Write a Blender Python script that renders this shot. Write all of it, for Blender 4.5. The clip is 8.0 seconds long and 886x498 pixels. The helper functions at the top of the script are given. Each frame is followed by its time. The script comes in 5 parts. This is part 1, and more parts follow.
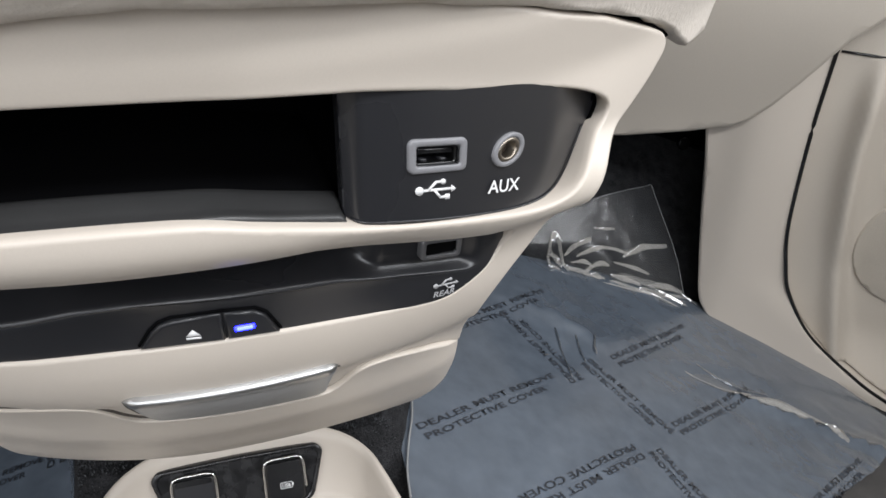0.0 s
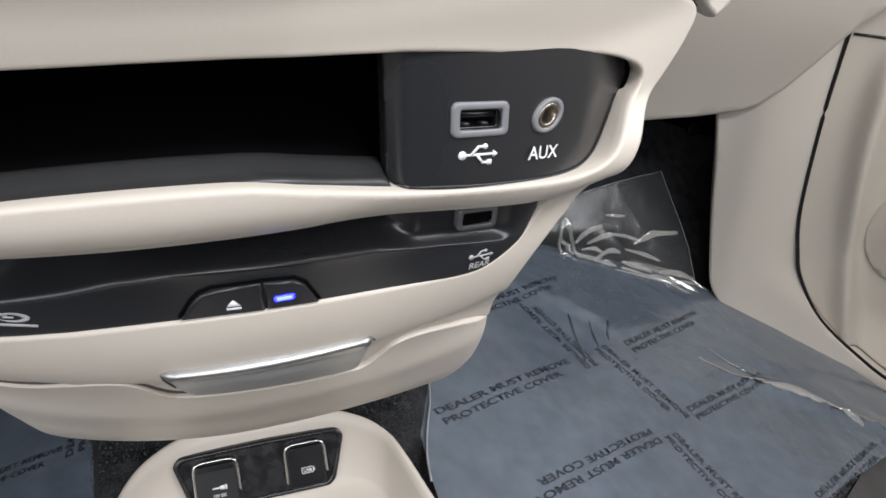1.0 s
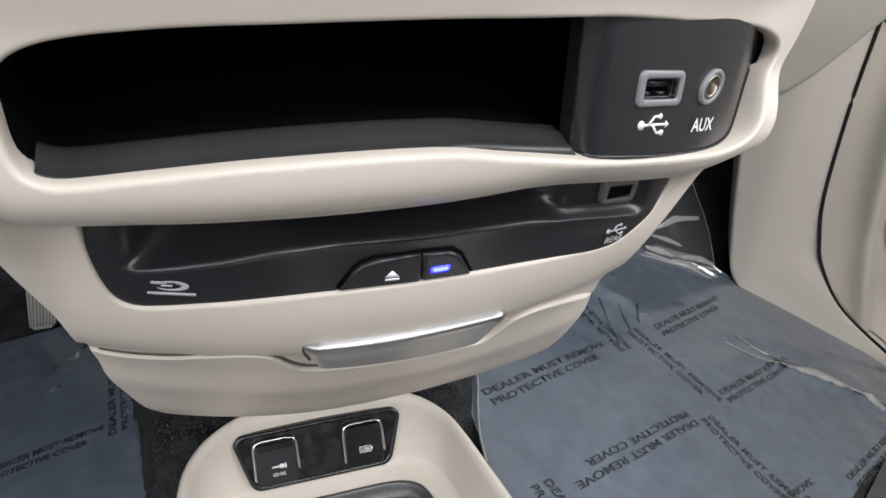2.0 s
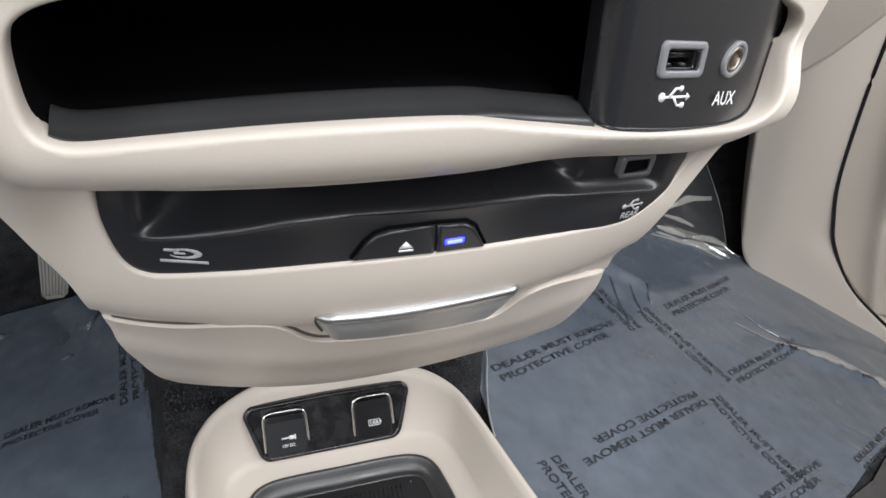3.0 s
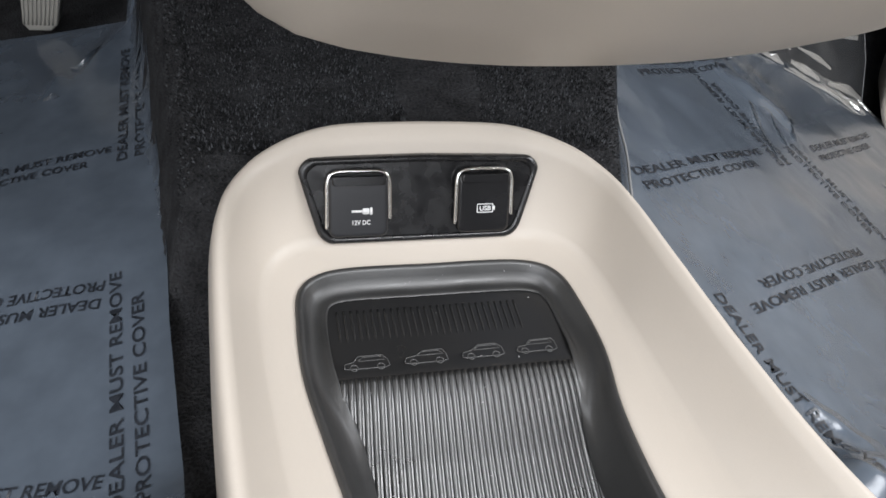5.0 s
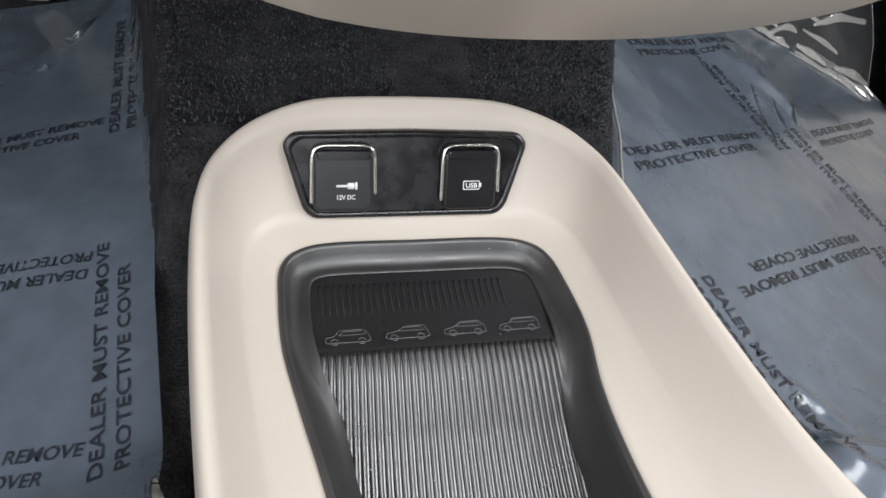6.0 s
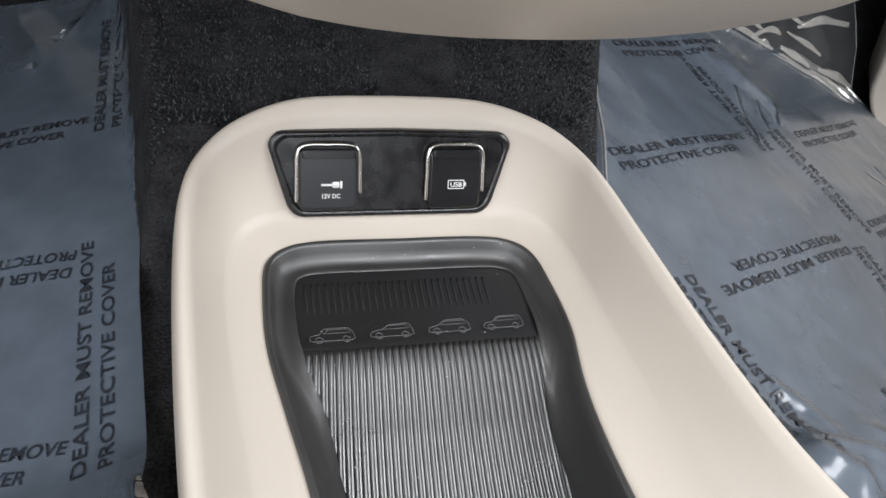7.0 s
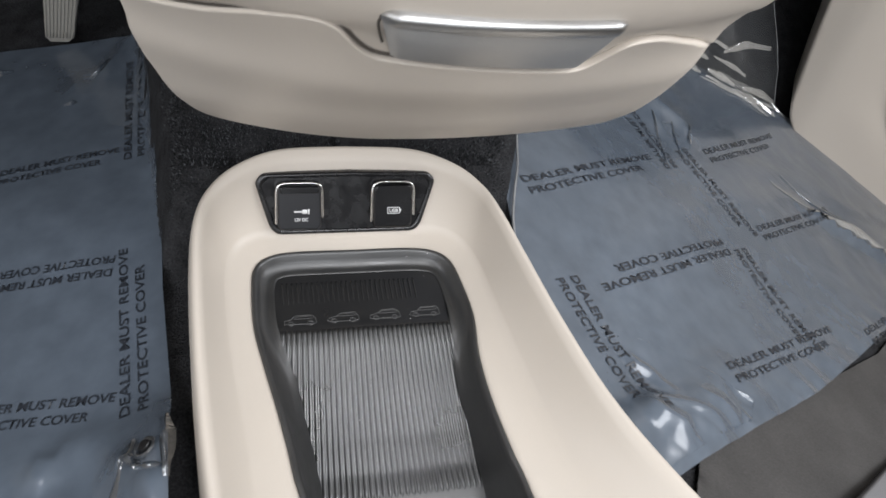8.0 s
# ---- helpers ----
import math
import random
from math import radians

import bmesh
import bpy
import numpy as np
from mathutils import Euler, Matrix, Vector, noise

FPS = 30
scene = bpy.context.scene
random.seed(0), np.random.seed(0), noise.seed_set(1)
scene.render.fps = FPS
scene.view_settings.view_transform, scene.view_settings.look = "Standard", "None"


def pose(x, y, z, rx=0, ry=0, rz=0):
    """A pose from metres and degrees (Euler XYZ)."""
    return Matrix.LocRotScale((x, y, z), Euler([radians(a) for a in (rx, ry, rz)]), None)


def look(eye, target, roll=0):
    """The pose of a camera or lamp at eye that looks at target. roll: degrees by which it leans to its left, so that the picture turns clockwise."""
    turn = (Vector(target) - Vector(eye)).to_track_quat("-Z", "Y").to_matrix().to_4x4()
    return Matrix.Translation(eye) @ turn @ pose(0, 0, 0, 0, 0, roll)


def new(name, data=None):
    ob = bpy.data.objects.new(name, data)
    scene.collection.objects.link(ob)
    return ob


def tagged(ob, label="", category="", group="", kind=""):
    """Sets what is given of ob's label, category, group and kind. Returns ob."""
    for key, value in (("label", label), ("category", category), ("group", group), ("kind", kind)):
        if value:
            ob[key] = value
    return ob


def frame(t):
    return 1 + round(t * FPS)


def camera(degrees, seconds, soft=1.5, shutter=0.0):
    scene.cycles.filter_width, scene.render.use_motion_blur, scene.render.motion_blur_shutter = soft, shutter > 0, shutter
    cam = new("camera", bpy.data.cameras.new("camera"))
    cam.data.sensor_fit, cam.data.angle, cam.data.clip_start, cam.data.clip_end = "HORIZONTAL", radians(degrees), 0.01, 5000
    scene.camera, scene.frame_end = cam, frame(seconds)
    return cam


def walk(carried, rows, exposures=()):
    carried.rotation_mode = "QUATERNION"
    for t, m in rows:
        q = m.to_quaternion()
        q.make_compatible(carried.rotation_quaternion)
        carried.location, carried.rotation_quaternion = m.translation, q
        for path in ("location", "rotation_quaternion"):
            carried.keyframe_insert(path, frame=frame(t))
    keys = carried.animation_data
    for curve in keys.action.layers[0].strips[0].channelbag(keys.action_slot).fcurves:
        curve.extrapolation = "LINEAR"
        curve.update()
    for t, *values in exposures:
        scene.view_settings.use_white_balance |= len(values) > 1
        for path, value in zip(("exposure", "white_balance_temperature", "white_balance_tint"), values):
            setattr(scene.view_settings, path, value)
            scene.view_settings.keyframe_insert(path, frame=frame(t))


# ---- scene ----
cam = camera(60.92, 8.0, soft=1.6, shutter=0.2)
PATH = [
    (0, 0.0103, -0.4293, 0.5053, -18.37, -29.34, 1.93),
    (0.5, 0.0087, -0.4273, 0.5046, -18.35, -29.64, 1.59),
    (1, -0.0020, -0.4286, 0.4967, -18.19, -29.73, 1.21),
    (1.5, -0.0367, -0.4265, 0.5027, -19.13, -30.46, 2.00),
    (2, -0.0544, -0.4118, 0.4899, -19.52, -30.76, 2.45),
    (3.5, -0.0566, -0.4094, 0.4846, -18.00, -34.18, 4.05),
    (4, -0.0892, -0.3820, 0.4256, -18.70, -36.20, 7.15),
    (4.5, -0.0918, -0.3139, 0.3370, -19.91, -38.89, 9.17),
    (5, -0.0869, -0.2946, 0.3128, -19.89, -41.68, 10.70),
    (6.5, -0.0741, -0.2999, 0.3120, -19.43, -43.24, 11.48),
    (7, -0.0742, -0.3005, 0.3129, -20.58, -42.93, 12.27),
    (7.5, -0.0846, -0.3136, 0.3301, -23.13, -42.46, 13.99),
    (8, -0.0678, -0.3916, 0.4306, -20.70, -44.56, 12.68),
]
EXPOSURES = [(0.0, -0.05), (1.0, -0.02), (2.0, -0.03), (3.5, 0.10), (4.5, 0.22), (5.2, 0.22), (7.0, 0.21), (8.0, 0.10)]
walk(cam, [(t, pose(x, y, z, 90 + pitch, 0, yaw) @ pose(0, 0, 0, 0, 0, roll)) for t, x, y, z, yaw, pitch, roll in PATH], EXPOSURES)

# ---- world, daylight through the windows, exposure ----
world = bpy.data.worlds.new("world")
scene.world = world
world.use_nodes = True
wn = world.node_tree
sky = wn.nodes.new("ShaderNodeTexSky")
sky.sky_type = "NISHITA"
sky.sun_disc = False
sky.sun_elevation = radians(50)
sky.sun_rotation = radians(150)
wn.links.new(sky.outputs[0], wn.nodes["Background"].inputs[0])
wn.nodes["Background"].inputs[1].default_value = 0.06


def window_light(name, eye, target, sx, sy, watts, colour):
    data = bpy.data.lights.new(name, "AREA")
    data.shape, data.size, data.size_y = "RECTANGLE", sx, sy
    data.energy, data.color = watts, colour
    ob = new(name, data)
    ob.matrix_world = look(eye, target)
    return ob


DAY = (0.968, 0.985, 1.02)
window_light("window_light_right", (1.04, -0.45, 0.86), (0.1, -0.1, 0.2), 0.9, 0.40, 9.5, DAY)
window_light("window_light_left", (-0.90, -0.55, 0.86), (0.0, -0.1, 0.25), 0.9, 0.40, 5.0, DAY)
window_light("sunroof_light", (0.30, -0.89, 1.21), (0.30, -0.89, 0.2), 0.46, 0.28, 12.5, DAY)
window_light("rear_window_light", (-0.2, -1.56, 0.92), (-0.02, -0.2, 0.3), 1.1, 0.5, 12, DAY)
scene.view_settings.exposure = 0.0


# ---- materials ----
def shade(name, base, rough=0.5, metal=0.0, vary=0.08, grain=900.0, relief=0.1, blotch=14.0, coat=0.0, spec=0.5, rvary=0.08):
    """A plain surface with fine grain in its relief and slow changes of tone and gloss."""
    m = bpy.data.materials.new(name)
    m.use_nodes = True
    t = m.node_tree
    b = t.nodes["Principled BSDF"]
    co = t.nodes.new("ShaderNodeTexCoord")
    big = t.nodes.new("ShaderNodeTexNoise")
    big.inputs["Scale"].default_value, big.inputs["Detail"].default_value = blotch, 4
    t.links.new(co.outputs["Object"], big.inputs["Vector"])
    fine = t.nodes.new("ShaderNodeTexNoise")
    fine.inputs["Scale"].default_value, fine.inputs["Detail"].default_value = grain, 3
    t.links.new(co.outputs["Object"], fine.inputs["Vector"])
    add = t.nodes.new("ShaderNodeMath")
    add.operation = "ADD"
    t.links.new(big.outputs["Fac"], add.inputs[0])
    t.links.new(fine.outputs["Fac"], add.inputs[1])
    ramp = t.nodes.new("ShaderNodeMapRange")
    ramp.inputs["From Min"].default_value, ramp.inputs["From Max"].default_value = 0.6, 1.4
    ramp.inputs["To Min"].default_value, ramp.inputs["To Max"].default_value = 1 - vary, 1 + vary
    t.links.new(add.outputs[0], ramp.inputs["Value"])
    mul = t.nodes.new("ShaderNodeVectorMath")
    mul.operation = "SCALE"
    mul.inputs[0].default_value = base
    t.links.new(ramp.outputs[0], mul.inputs["Scale"])
    t.links.new(mul.outputs[0], b.inputs["Base Color"])
    rr = t.nodes.new("ShaderNodeMapRange")
    rr.inputs["From Min"].default_value, rr.inputs["From Max"].default_value = 0.3, 0.7
    rr.inputs["To Min"].default_value, rr.inputs["To Max"].default_value = max(0.02, rough - rvary), min(1, rough + rvary)
    t.links.new(big.outputs["Fac"], rr.inputs["Value"])
    t.links.new(rr.outputs[0], b.inputs["Roughness"])
    b.inputs["Metallic"].default_value = metal
    b.inputs["Coat Weight"].default_value = coat
    b.inputs["Specular IOR Level"].default_value = spec
    if relief:
        bump = t.nodes.new("ShaderNodeBump")
        bump.inputs["Strength"].default_value, bump.inputs["Distance"].default_value = relief, 0.0006
        t.links.new(fine.outputs["Fac"], bump.inputs["Height"])
        t.links.new(bump.outputs[0], b.inputs["Normal"])
    return m


def glow(name, colour, strength):
    m = shade(name, (0.1, 0.1, 0.3), 0.4)
    b = m.node_tree.nodes["Principled BSDF"]
    b.inputs["Emission Color"].default_value = (*colour, 1)
    b.inputs["Emission Strength"].default_value = strength
    return m


BEIGE = shade("beige_plastic", (0.570, 0.514, 0.449), 0.42, vary=0.025, grain=1500, relief=0.035, blotch=6, rvary=0.05)
BEIGE_GRAIN = shade("beige_grained_vinyl", (0.585, 0.535, 0.475), 0.5, vary=0.05, grain=420, relief=0.7, blotch=9)
BEIGE_DOOR = shade("beige_door_vinyl", (0.50, 0.452, 0.390), 0.55, vary=0.04, grain=700, relief=0.3, blotch=5)
BLACK = shade("black_satin_plastic", (0.010, 0.010, 0.011), 0.24, vary=0.12, grain=1800, relief=0.03)
# Near-zero base gives recesses and hidden boxes the darkness of deep shade.
CAVITY = shade("near_black_cavity", (0.0025, 0.0025, 0.003), 0.8, vary=0.1, grain=1500, relief=0.1, spec=0.05)
FACE = shade("dark_grey_face_plastic", (0.019, 0.0195, 0.022), 0.30, vary=0.1, grain=2400, relief=0.03, rvary=0.04)
RUBBER = shade("black_rubber", (0.017, 0.017, 0.0175), 0.29, vary=0.12, grain=1400, relief=0.02, blotch=12, rvary=0.03, spec=0.8)
BIN_RUBBER = shade("dull_black_rubber", (0.030, 0.0302, 0.0306), 0.42, vary=0.15, grain=1600, relief=0.04, blotch=30)
EDGE_RUBBER = shade("smooth_black_rubber", (0.030, 0.030, 0.030), 0.40, vary=0.2, grain=1100, relief=0.06, blotch=40, rvary=0.08, spec=0.8)
# Paler than the mat: light caught by the relief edges, put into colour.
LIT_RUBBER = shade("lit_edge_rubber", (0.085, 0.085, 0.085), 0.25, vary=0.3, grain=900, relief=0.1)
GREY_BEZEL = shade("grey_bezel_plastic", (0.20, 0.20, 0.21), 0.4, vary=0.05, grain=1500, relief=0.1)
NICKEL = shade("dull_nickel", (0.34, 0.30, 0.25), 0.38, 1.0, vary=0.05, relief=0)
DARK_BEZEL = shade("dark_grey_bezel_plastic", (0.10, 0.10, 0.105), 0.4, vary=0.05, grain=1500, relief=0.05)
CHROME = shade("satin_chrome", (0.72, 0.71, 0.69), 0.2, 1.0, vary=0.03, grain=1200, relief=0.03, rvary=0.05)
SILVER = shade("brushed_silver", (0.46, 0.46, 0.455), 0.36, 1.0, vary=0.04, grain=1800, relief=0.08)
PLATE = shade("handled_black_gloss", (0.011, 0.011, 0.012), 0.26, vary=0.22, grain=700, relief=0.03, blotch=95, rvary=0.12)
PULL = shade("dull_silver_paint", (0.42, 0.42, 0.415), 0.38, 0.45, vary=0.05, grain=1600, relief=0.06, blotch=40)
WHITE_INK = shade("white_ink", (0.78, 0.78, 0.78), 0.5, relief=0, vary=0.02)
GREY_INK = shade("pale_grey_ink", (0.42, 0.42, 0.43), 0.5, relief=0, vary=0.02)
BLACK_INK = shade("black_ink", (0.026, 0.030, 0.038), 0.35, relief=0, vary=0.45, blotch=160)
# Brown stands in for beige grooves lying in their own shade.
GROOVE_SHADE = shade("shaded_groove_brown", (0.075, 0.064, 0.054), 0.7, vary=0.1, relief=0.1)
LED = glow("blue_led", (0.004, 0.006, 1.0), 20.0)
LED_CORE = glow("white_led_core", (0.22, 0.32, 1.0), 2.2)
CARPET = shade("charcoal_carpet", (0.032, 0.0325, 0.035), 0.95, vary=0.8, grain=620, relief=1.0, blotch=60, spec=0.15)
PILE = shade("charcoal_pile", (0.017, 0.0178, 0.0195), 0.9, vary=0.7, grain=500, relief=0.0, blotch=300, spec=0.3)
for node in CARPET.node_tree.nodes:
    if node.type == "BUMP":
        node.inputs["Distance"].default_value = 0.003
island = PILE.node_tree.nodes.new("ShaderNodeNewGeometry")
spread = PILE.node_tree.nodes.new("ShaderNodeMapRange")
spread.inputs["To Min"].default_value, spread.inputs["To Max"].default_value = 0.45, 6.2
power = PILE.node_tree.nodes.new("ShaderNodeMath")
power.operation = "POWER"
power.inputs[1].default_value = 3.5
PILE.node_tree.links.new(island.outputs["Random Per Island"], power.inputs[0])
PILE.node_tree.links.new(power.outputs[0], spread.inputs["Value"])
scale = next(n for n in PILE.node_tree.nodes if n.type == "VECT_MATH")
PILE.node_tree.links.new(spread.outputs[0], scale.inputs["Scale"])
PALE_CARPET = shade("paler_carpet_grey", (0.072, 0.069, 0.067), 0.9, vary=0.3, grain=700, relief=0.5, blotch=25, spec=0.2)
RAIL = shade("mid_grey_rail_plastic", (0.20, 0.20, 0.21), 0.38, vary=0.1, grain=900, relief=0.2)
PEDAL = shade("pale_grey_pedal", (0.30, 0.29, 0.265), 0.5, vary=0.1, grain=900, relief=0.3)
REAR = shade("dark_grey_rear_wall", (0.10, 0.098, 0.095), 0.9, vary=0.15, grain=600, relief=0.4)
LINING = shade("pale_headliner", (0.62, 0.58, 0.52), 0.9, vary=0.05, grain=500, relief=0.4)


def film_material(name, veil, tint, rough, shine=1.9, relief=1.0):
    """Clear plastic film: a thin milky veil that lets the carpet through, under a wet-looking gloss."""
    m = shade(name, tint, 0.6, vary=0.22, grain=45, relief=0.0, blotch=6, spec=0.0)
    t = m.node_tree
    b = t.nodes["Principled BSDF"]
    co = t.nodes.new("ShaderNodeTexCoord")
    wave = t.nodes.new("ShaderNodeTexNoise")
    wave.inputs["Scale"].default_value, wave.inputs["Detail"].default_value = 22, 5
    wave.inputs["Distortion"].default_value = 1.2
    t.links.new(co.outputs["Object"], wave.inputs["Vector"])
    ridge = t.nodes.new("ShaderNodeTexNoise")
    ridge.noise_type = "RIDGED_MULTIFRACTAL"
    ridge.inputs["Scale"].default_value, ridge.inputs["Detail"].default_value = 11, 3
    ridge.inputs["Distortion"].default_value = 0.7
    t.links.new(co.outputs["Object"], ridge.inputs["Vector"])
    second = t.nodes.new("ShaderNodeBump")
    second.inputs["Strength"].default_value, second.inputs["Distance"].default_value = 0.22 * relief, 0.004
    t.links.new(ridge.outputs["Fac"], second.inputs["Height"])
    bump = t.nodes.new("ShaderNodeBump")
    bump.inputs["Strength"].default_value, bump.inputs["Distance"].default_value = 0.3 * relief, 0.004
    t.links.new(wave.outputs["Fac"], bump.inputs["Height"])
    t.links.new(second.outputs[0], bump.inputs["Normal"])
    t.links.new(bump.outputs[0], b.inputs["Normal"])
    clear = t.nodes.new("ShaderNodeBsdfTransparent")
    under = t.nodes.new("ShaderNodeMixShader")
    under.inputs[0].default_value = veil
    t.links.new(clear.outputs[0], under.inputs[1])
    t.links.new(b.outputs[0], under.inputs[2])
    gloss = t.nodes.new("ShaderNodeBsdfGlossy")
    gloss.inputs["Roughness"].default_value = rough
    t.links.new(bump.outputs[0], gloss.inputs["Normal"])
    fres = t.nodes.new("ShaderNodeFresnel")
    fres.inputs["IOR"].default_value = 1.5
    t.links.new(bump.outputs[0], fres.inputs["Normal"])
    twice = t.nodes.new("ShaderNodeMath")
    twice.operation, twice.use_clamp = "MULTIPLY", True
    twice.inputs[1].default_value = shine
    t.links.new(fres.outputs[0], twice.inputs[0])
    top = t.nodes.new("ShaderNodeMixShader")
    t.links.new(twice.outputs[0], top.inputs[0])
    t.links.new(under.outputs[0], top.inputs[1])
    t.links.new(gloss.outputs[0], top.inputs[2])
    t.links.new(top.outputs[0], t.nodes["Material Output"].inputs["Surface"])
    return m


FILM = film_material("protective_film", 0.82, (0.131, 0.159, 0.199), 0.18, 1.6, 0.4)
CLEAR = film_material("clear_crumpled_film", 0.07, (0.2, 0.22, 0.24), 0.10, 4.5)
THIN = film_material("thin_clear_film", 0.16, (0.15, 0.16, 0.17), 0.20, 0.9, 0.9)
# Pale tint paints in window glints besides the crumpled film's own milkiness.
GLINT_ROPE = film_material("pale_glint_film_roll", 0.32, (0.86, 0.85, 0.81), 0.08, 5.5, 1.0)
HEM = film_material("film_hem", 0.75, (0.42, 0.43, 0.44), 0.15, 2.0, 0.3)
FOLD = film_material("folded_film", 0.5, (0.112, 0.138, 0.172), 0.10, 3.2, 0.5)


# ---- building helpers ----
def part(name, bm, material, parent=None, label="", smooth=True, upward=False):
    me = bpy.data.meshes.new(name)
    bmesh.ops.recalc_face_normals(bm, faces=bm.faces)
    if upward and sum(f.normal.z * f.calc_area() for f in bm.faces) < 0:
        bmesh.ops.reverse_faces(bm, faces=bm.faces)
    bm.to_mesh(me)
    bm.free()
    if smooth:
        for p in me.polygons:
            p.use_smooth = True
    me.materials.append(material)
    ob = new(name, me)
    if parent is not None:
        ob.parent = parent
    if label:
        tagged(ob, label)
    return ob


def thing(name, label, category, kind="", group=""):
    return tagged(new(name), label, category, group, kind)


def curve(points, n, closed=False):
    """n points, evenly spaced by key, on a smooth line through the given keys (numpy rows)."""
    p = np.array(points, float)
    k = len(p)
    out = []
    for i in range(n):
        u = i * (k if closed else k - 1) / (n if closed else n - 1)
        j = min(int(u), k - 1 if closed else k - 2)
        f = u - j
        g = (lambda q: p[q % k]) if closed else (lambda q: p[min(max(q, 0), k - 1)])
        a, b, c, d = g(j - 1), g(j), g(j + 1), g(j + 2)
        out.append(0.5 * (2 * b + (c - a) * f + (2 * a - 5 * b + 4 * c - d) * f * f + (3 * b - a - 3 * c + d) * f ** 3))
    return np.array(out)


def softened(points, spacing, width, closed=True):
    """Evenly spaced points along a line, its bends eased over the given width in metres."""
    p = np.array(points, float)
    if closed:
        p = np.vstack([p, p[:1]])
    run = np.concatenate([[0], np.cumsum(np.hypot(*np.diff(p, axis=0).T))])
    n = max(8, int(run[-1] / spacing))
    at = np.linspace(0, run[-1], n, endpoint=not closed)
    q = np.stack([np.interp(at, run, p[:, 0]), np.interp(at, run, p[:, 1])], 1)
    k = max(1, int(width / spacing))
    weight = np.hanning(2 * k + 3)
    weight /= weight.sum()
    if closed:
        wide = np.vstack([q[-k - 1:], q, q[:k + 1]])
    else:
        wide = np.vstack([2 * q[0] - q[k + 1:0:-1], q, 2 * q[-1] - q[-2:-k - 3:-1]])
    return [(float(a), float(b)) for a, b in zip(np.convolve(wide[:, 0], weight, "valid"), np.convolve(wide[:, 1], weight, "valid"))]


def rrect(cx, cy, w, h, r, n=6, shear=0.0, taper=0.0):
    """A rounded rectangle as a closed polyline, anticlockwise. taper: how much narrower the bottom is, each side."""
    out = []
    for sx, sy, a in ((1, 1, 0), (-1, 1, 90), (-1, -1, 180), (1, -1, 270)):
        for i in range(n + 1):
            t = radians(a + 90 * i / n)
            x, y = sx * (w / 2 - r) + r * math.cos(t), sy * (h / 2 - r) + r * math.sin(t)
            x -= math.copysign(taper * (0.5 - y / h), x) if taper else 0
            out.append((cx + x + shear * y, cy + y))
    return out


def round_poly(corners, r, n=6):
    """A closed polyline with softened corners."""
    out, k = [], len(corners)
    for i in range(k):
        p, a, b = Vector(corners[i]), Vector(corners[i - 1]), Vector(corners[(i + 1) % k])
        s, e = p + (a - p).normalized() * r, p + (b - p).normalized() * r
        for j in range(n + 1):
            t = j / n
            q = s * (1 - t) ** 2 + p * (2 * t * (1 - t)) + e * t * t
            out.append((q.x, q.y))
    return out


def inside(p, poly):
    c, j = False, len(poly) - 1
    for i in range(len(poly)):
        a, b = poly[i], poly[j]
        if (a[1] > p[1]) != (b[1] > p[1]) and p[0] < (b[0] - a[0]) * (p[1] - a[1]) / (b[1] - a[1]) + a[0]:
            c = not c
        j = i
    return c


def sheet(outer, holes, place, step):
    """A mesh over a flat outline with holes, each point laid into space by place(u, v). Returns the bmesh and its boundary loops."""
    from mathutils.geometry import delaunay_2d_cdt
    pts, edges, loops = [], [], []
    for poly in (outer, *holes):
        fine = []
        for a, b in zip(poly, (*poly[1:], poly[0])):
            k = max(1, int(math.hypot(b[0] - a[0], b[1] - a[1]) / step))
            fine += [(a[0] + (b[0] - a[0]) * i / k, a[1] + (b[1] - a[1]) * i / k) for i in range(k)]
        s = len(pts)
        pts += fine
        edges += [(s + i, s + (i + 1) % len(fine)) for i in range(len(fine))]
        loops.append(fine)
    us, vs = [p[0] for p in outer], [p[1] for p in outer]
    rim = np.array(pts)
    inset = min(0.0009, step * 0.3)
    for fine in loops:
        for i, p in enumerate(fine):
            a, b = fine[i - 1], fine[(i + 1) % len(fine)]
            n = Vector((a[1] - b[1], b[0] - a[0]))
            if n.length < 1e-9:
                continue
            n *= inset / n.length
            for q in ((p[0] + n.x, p[1] + n.y), (p[0] - n.x, p[1] - n.y)):
                if inside(q, outer) and not any(inside(q, h) for h in holes) and np.min(np.hypot(rim[:, 0] - q[0], rim[:, 1] - q[1])) > inset * 0.8:
                    pts.append(q)
    for i in range(int((max(us) - min(us)) / step) + 1):
        for j in range(int((max(vs) - min(vs)) / step) + 1):
            q = (min(us) + (i + 0.5 * (j % 2)) * step, min(vs) + j * step)
            if inside(q, outer) and not any(inside(q, h) for h in holes) and np.min(np.hypot(rim[:, 0] - q[0], rim[:, 1] - q[1])) > step * 0.45:
                pts.append(q)
    v2, _, f2, *_ = delaunay_2d_cdt([Vector(p) for p in pts], edges, [], 0, 1e-7)
    bm = bmesh.new()
    vv = [bm.verts.new(place(p[0], p[1])) for p in v2]
    for f in f2:
        c = (sum(v2[i][0] for i in f) / 3, sum(v2[i][1] for i in f) / 3)
        if inside(c, outer) and not any(inside(c, h) for h in holes):
            try:
                bm.faces.new([vv[i] for i in f])
            except ValueError:
                pass
    bmesh.ops.delete(bm, geom=[v for v in bm.verts if not v.link_faces], context="VERTS")
    return bm


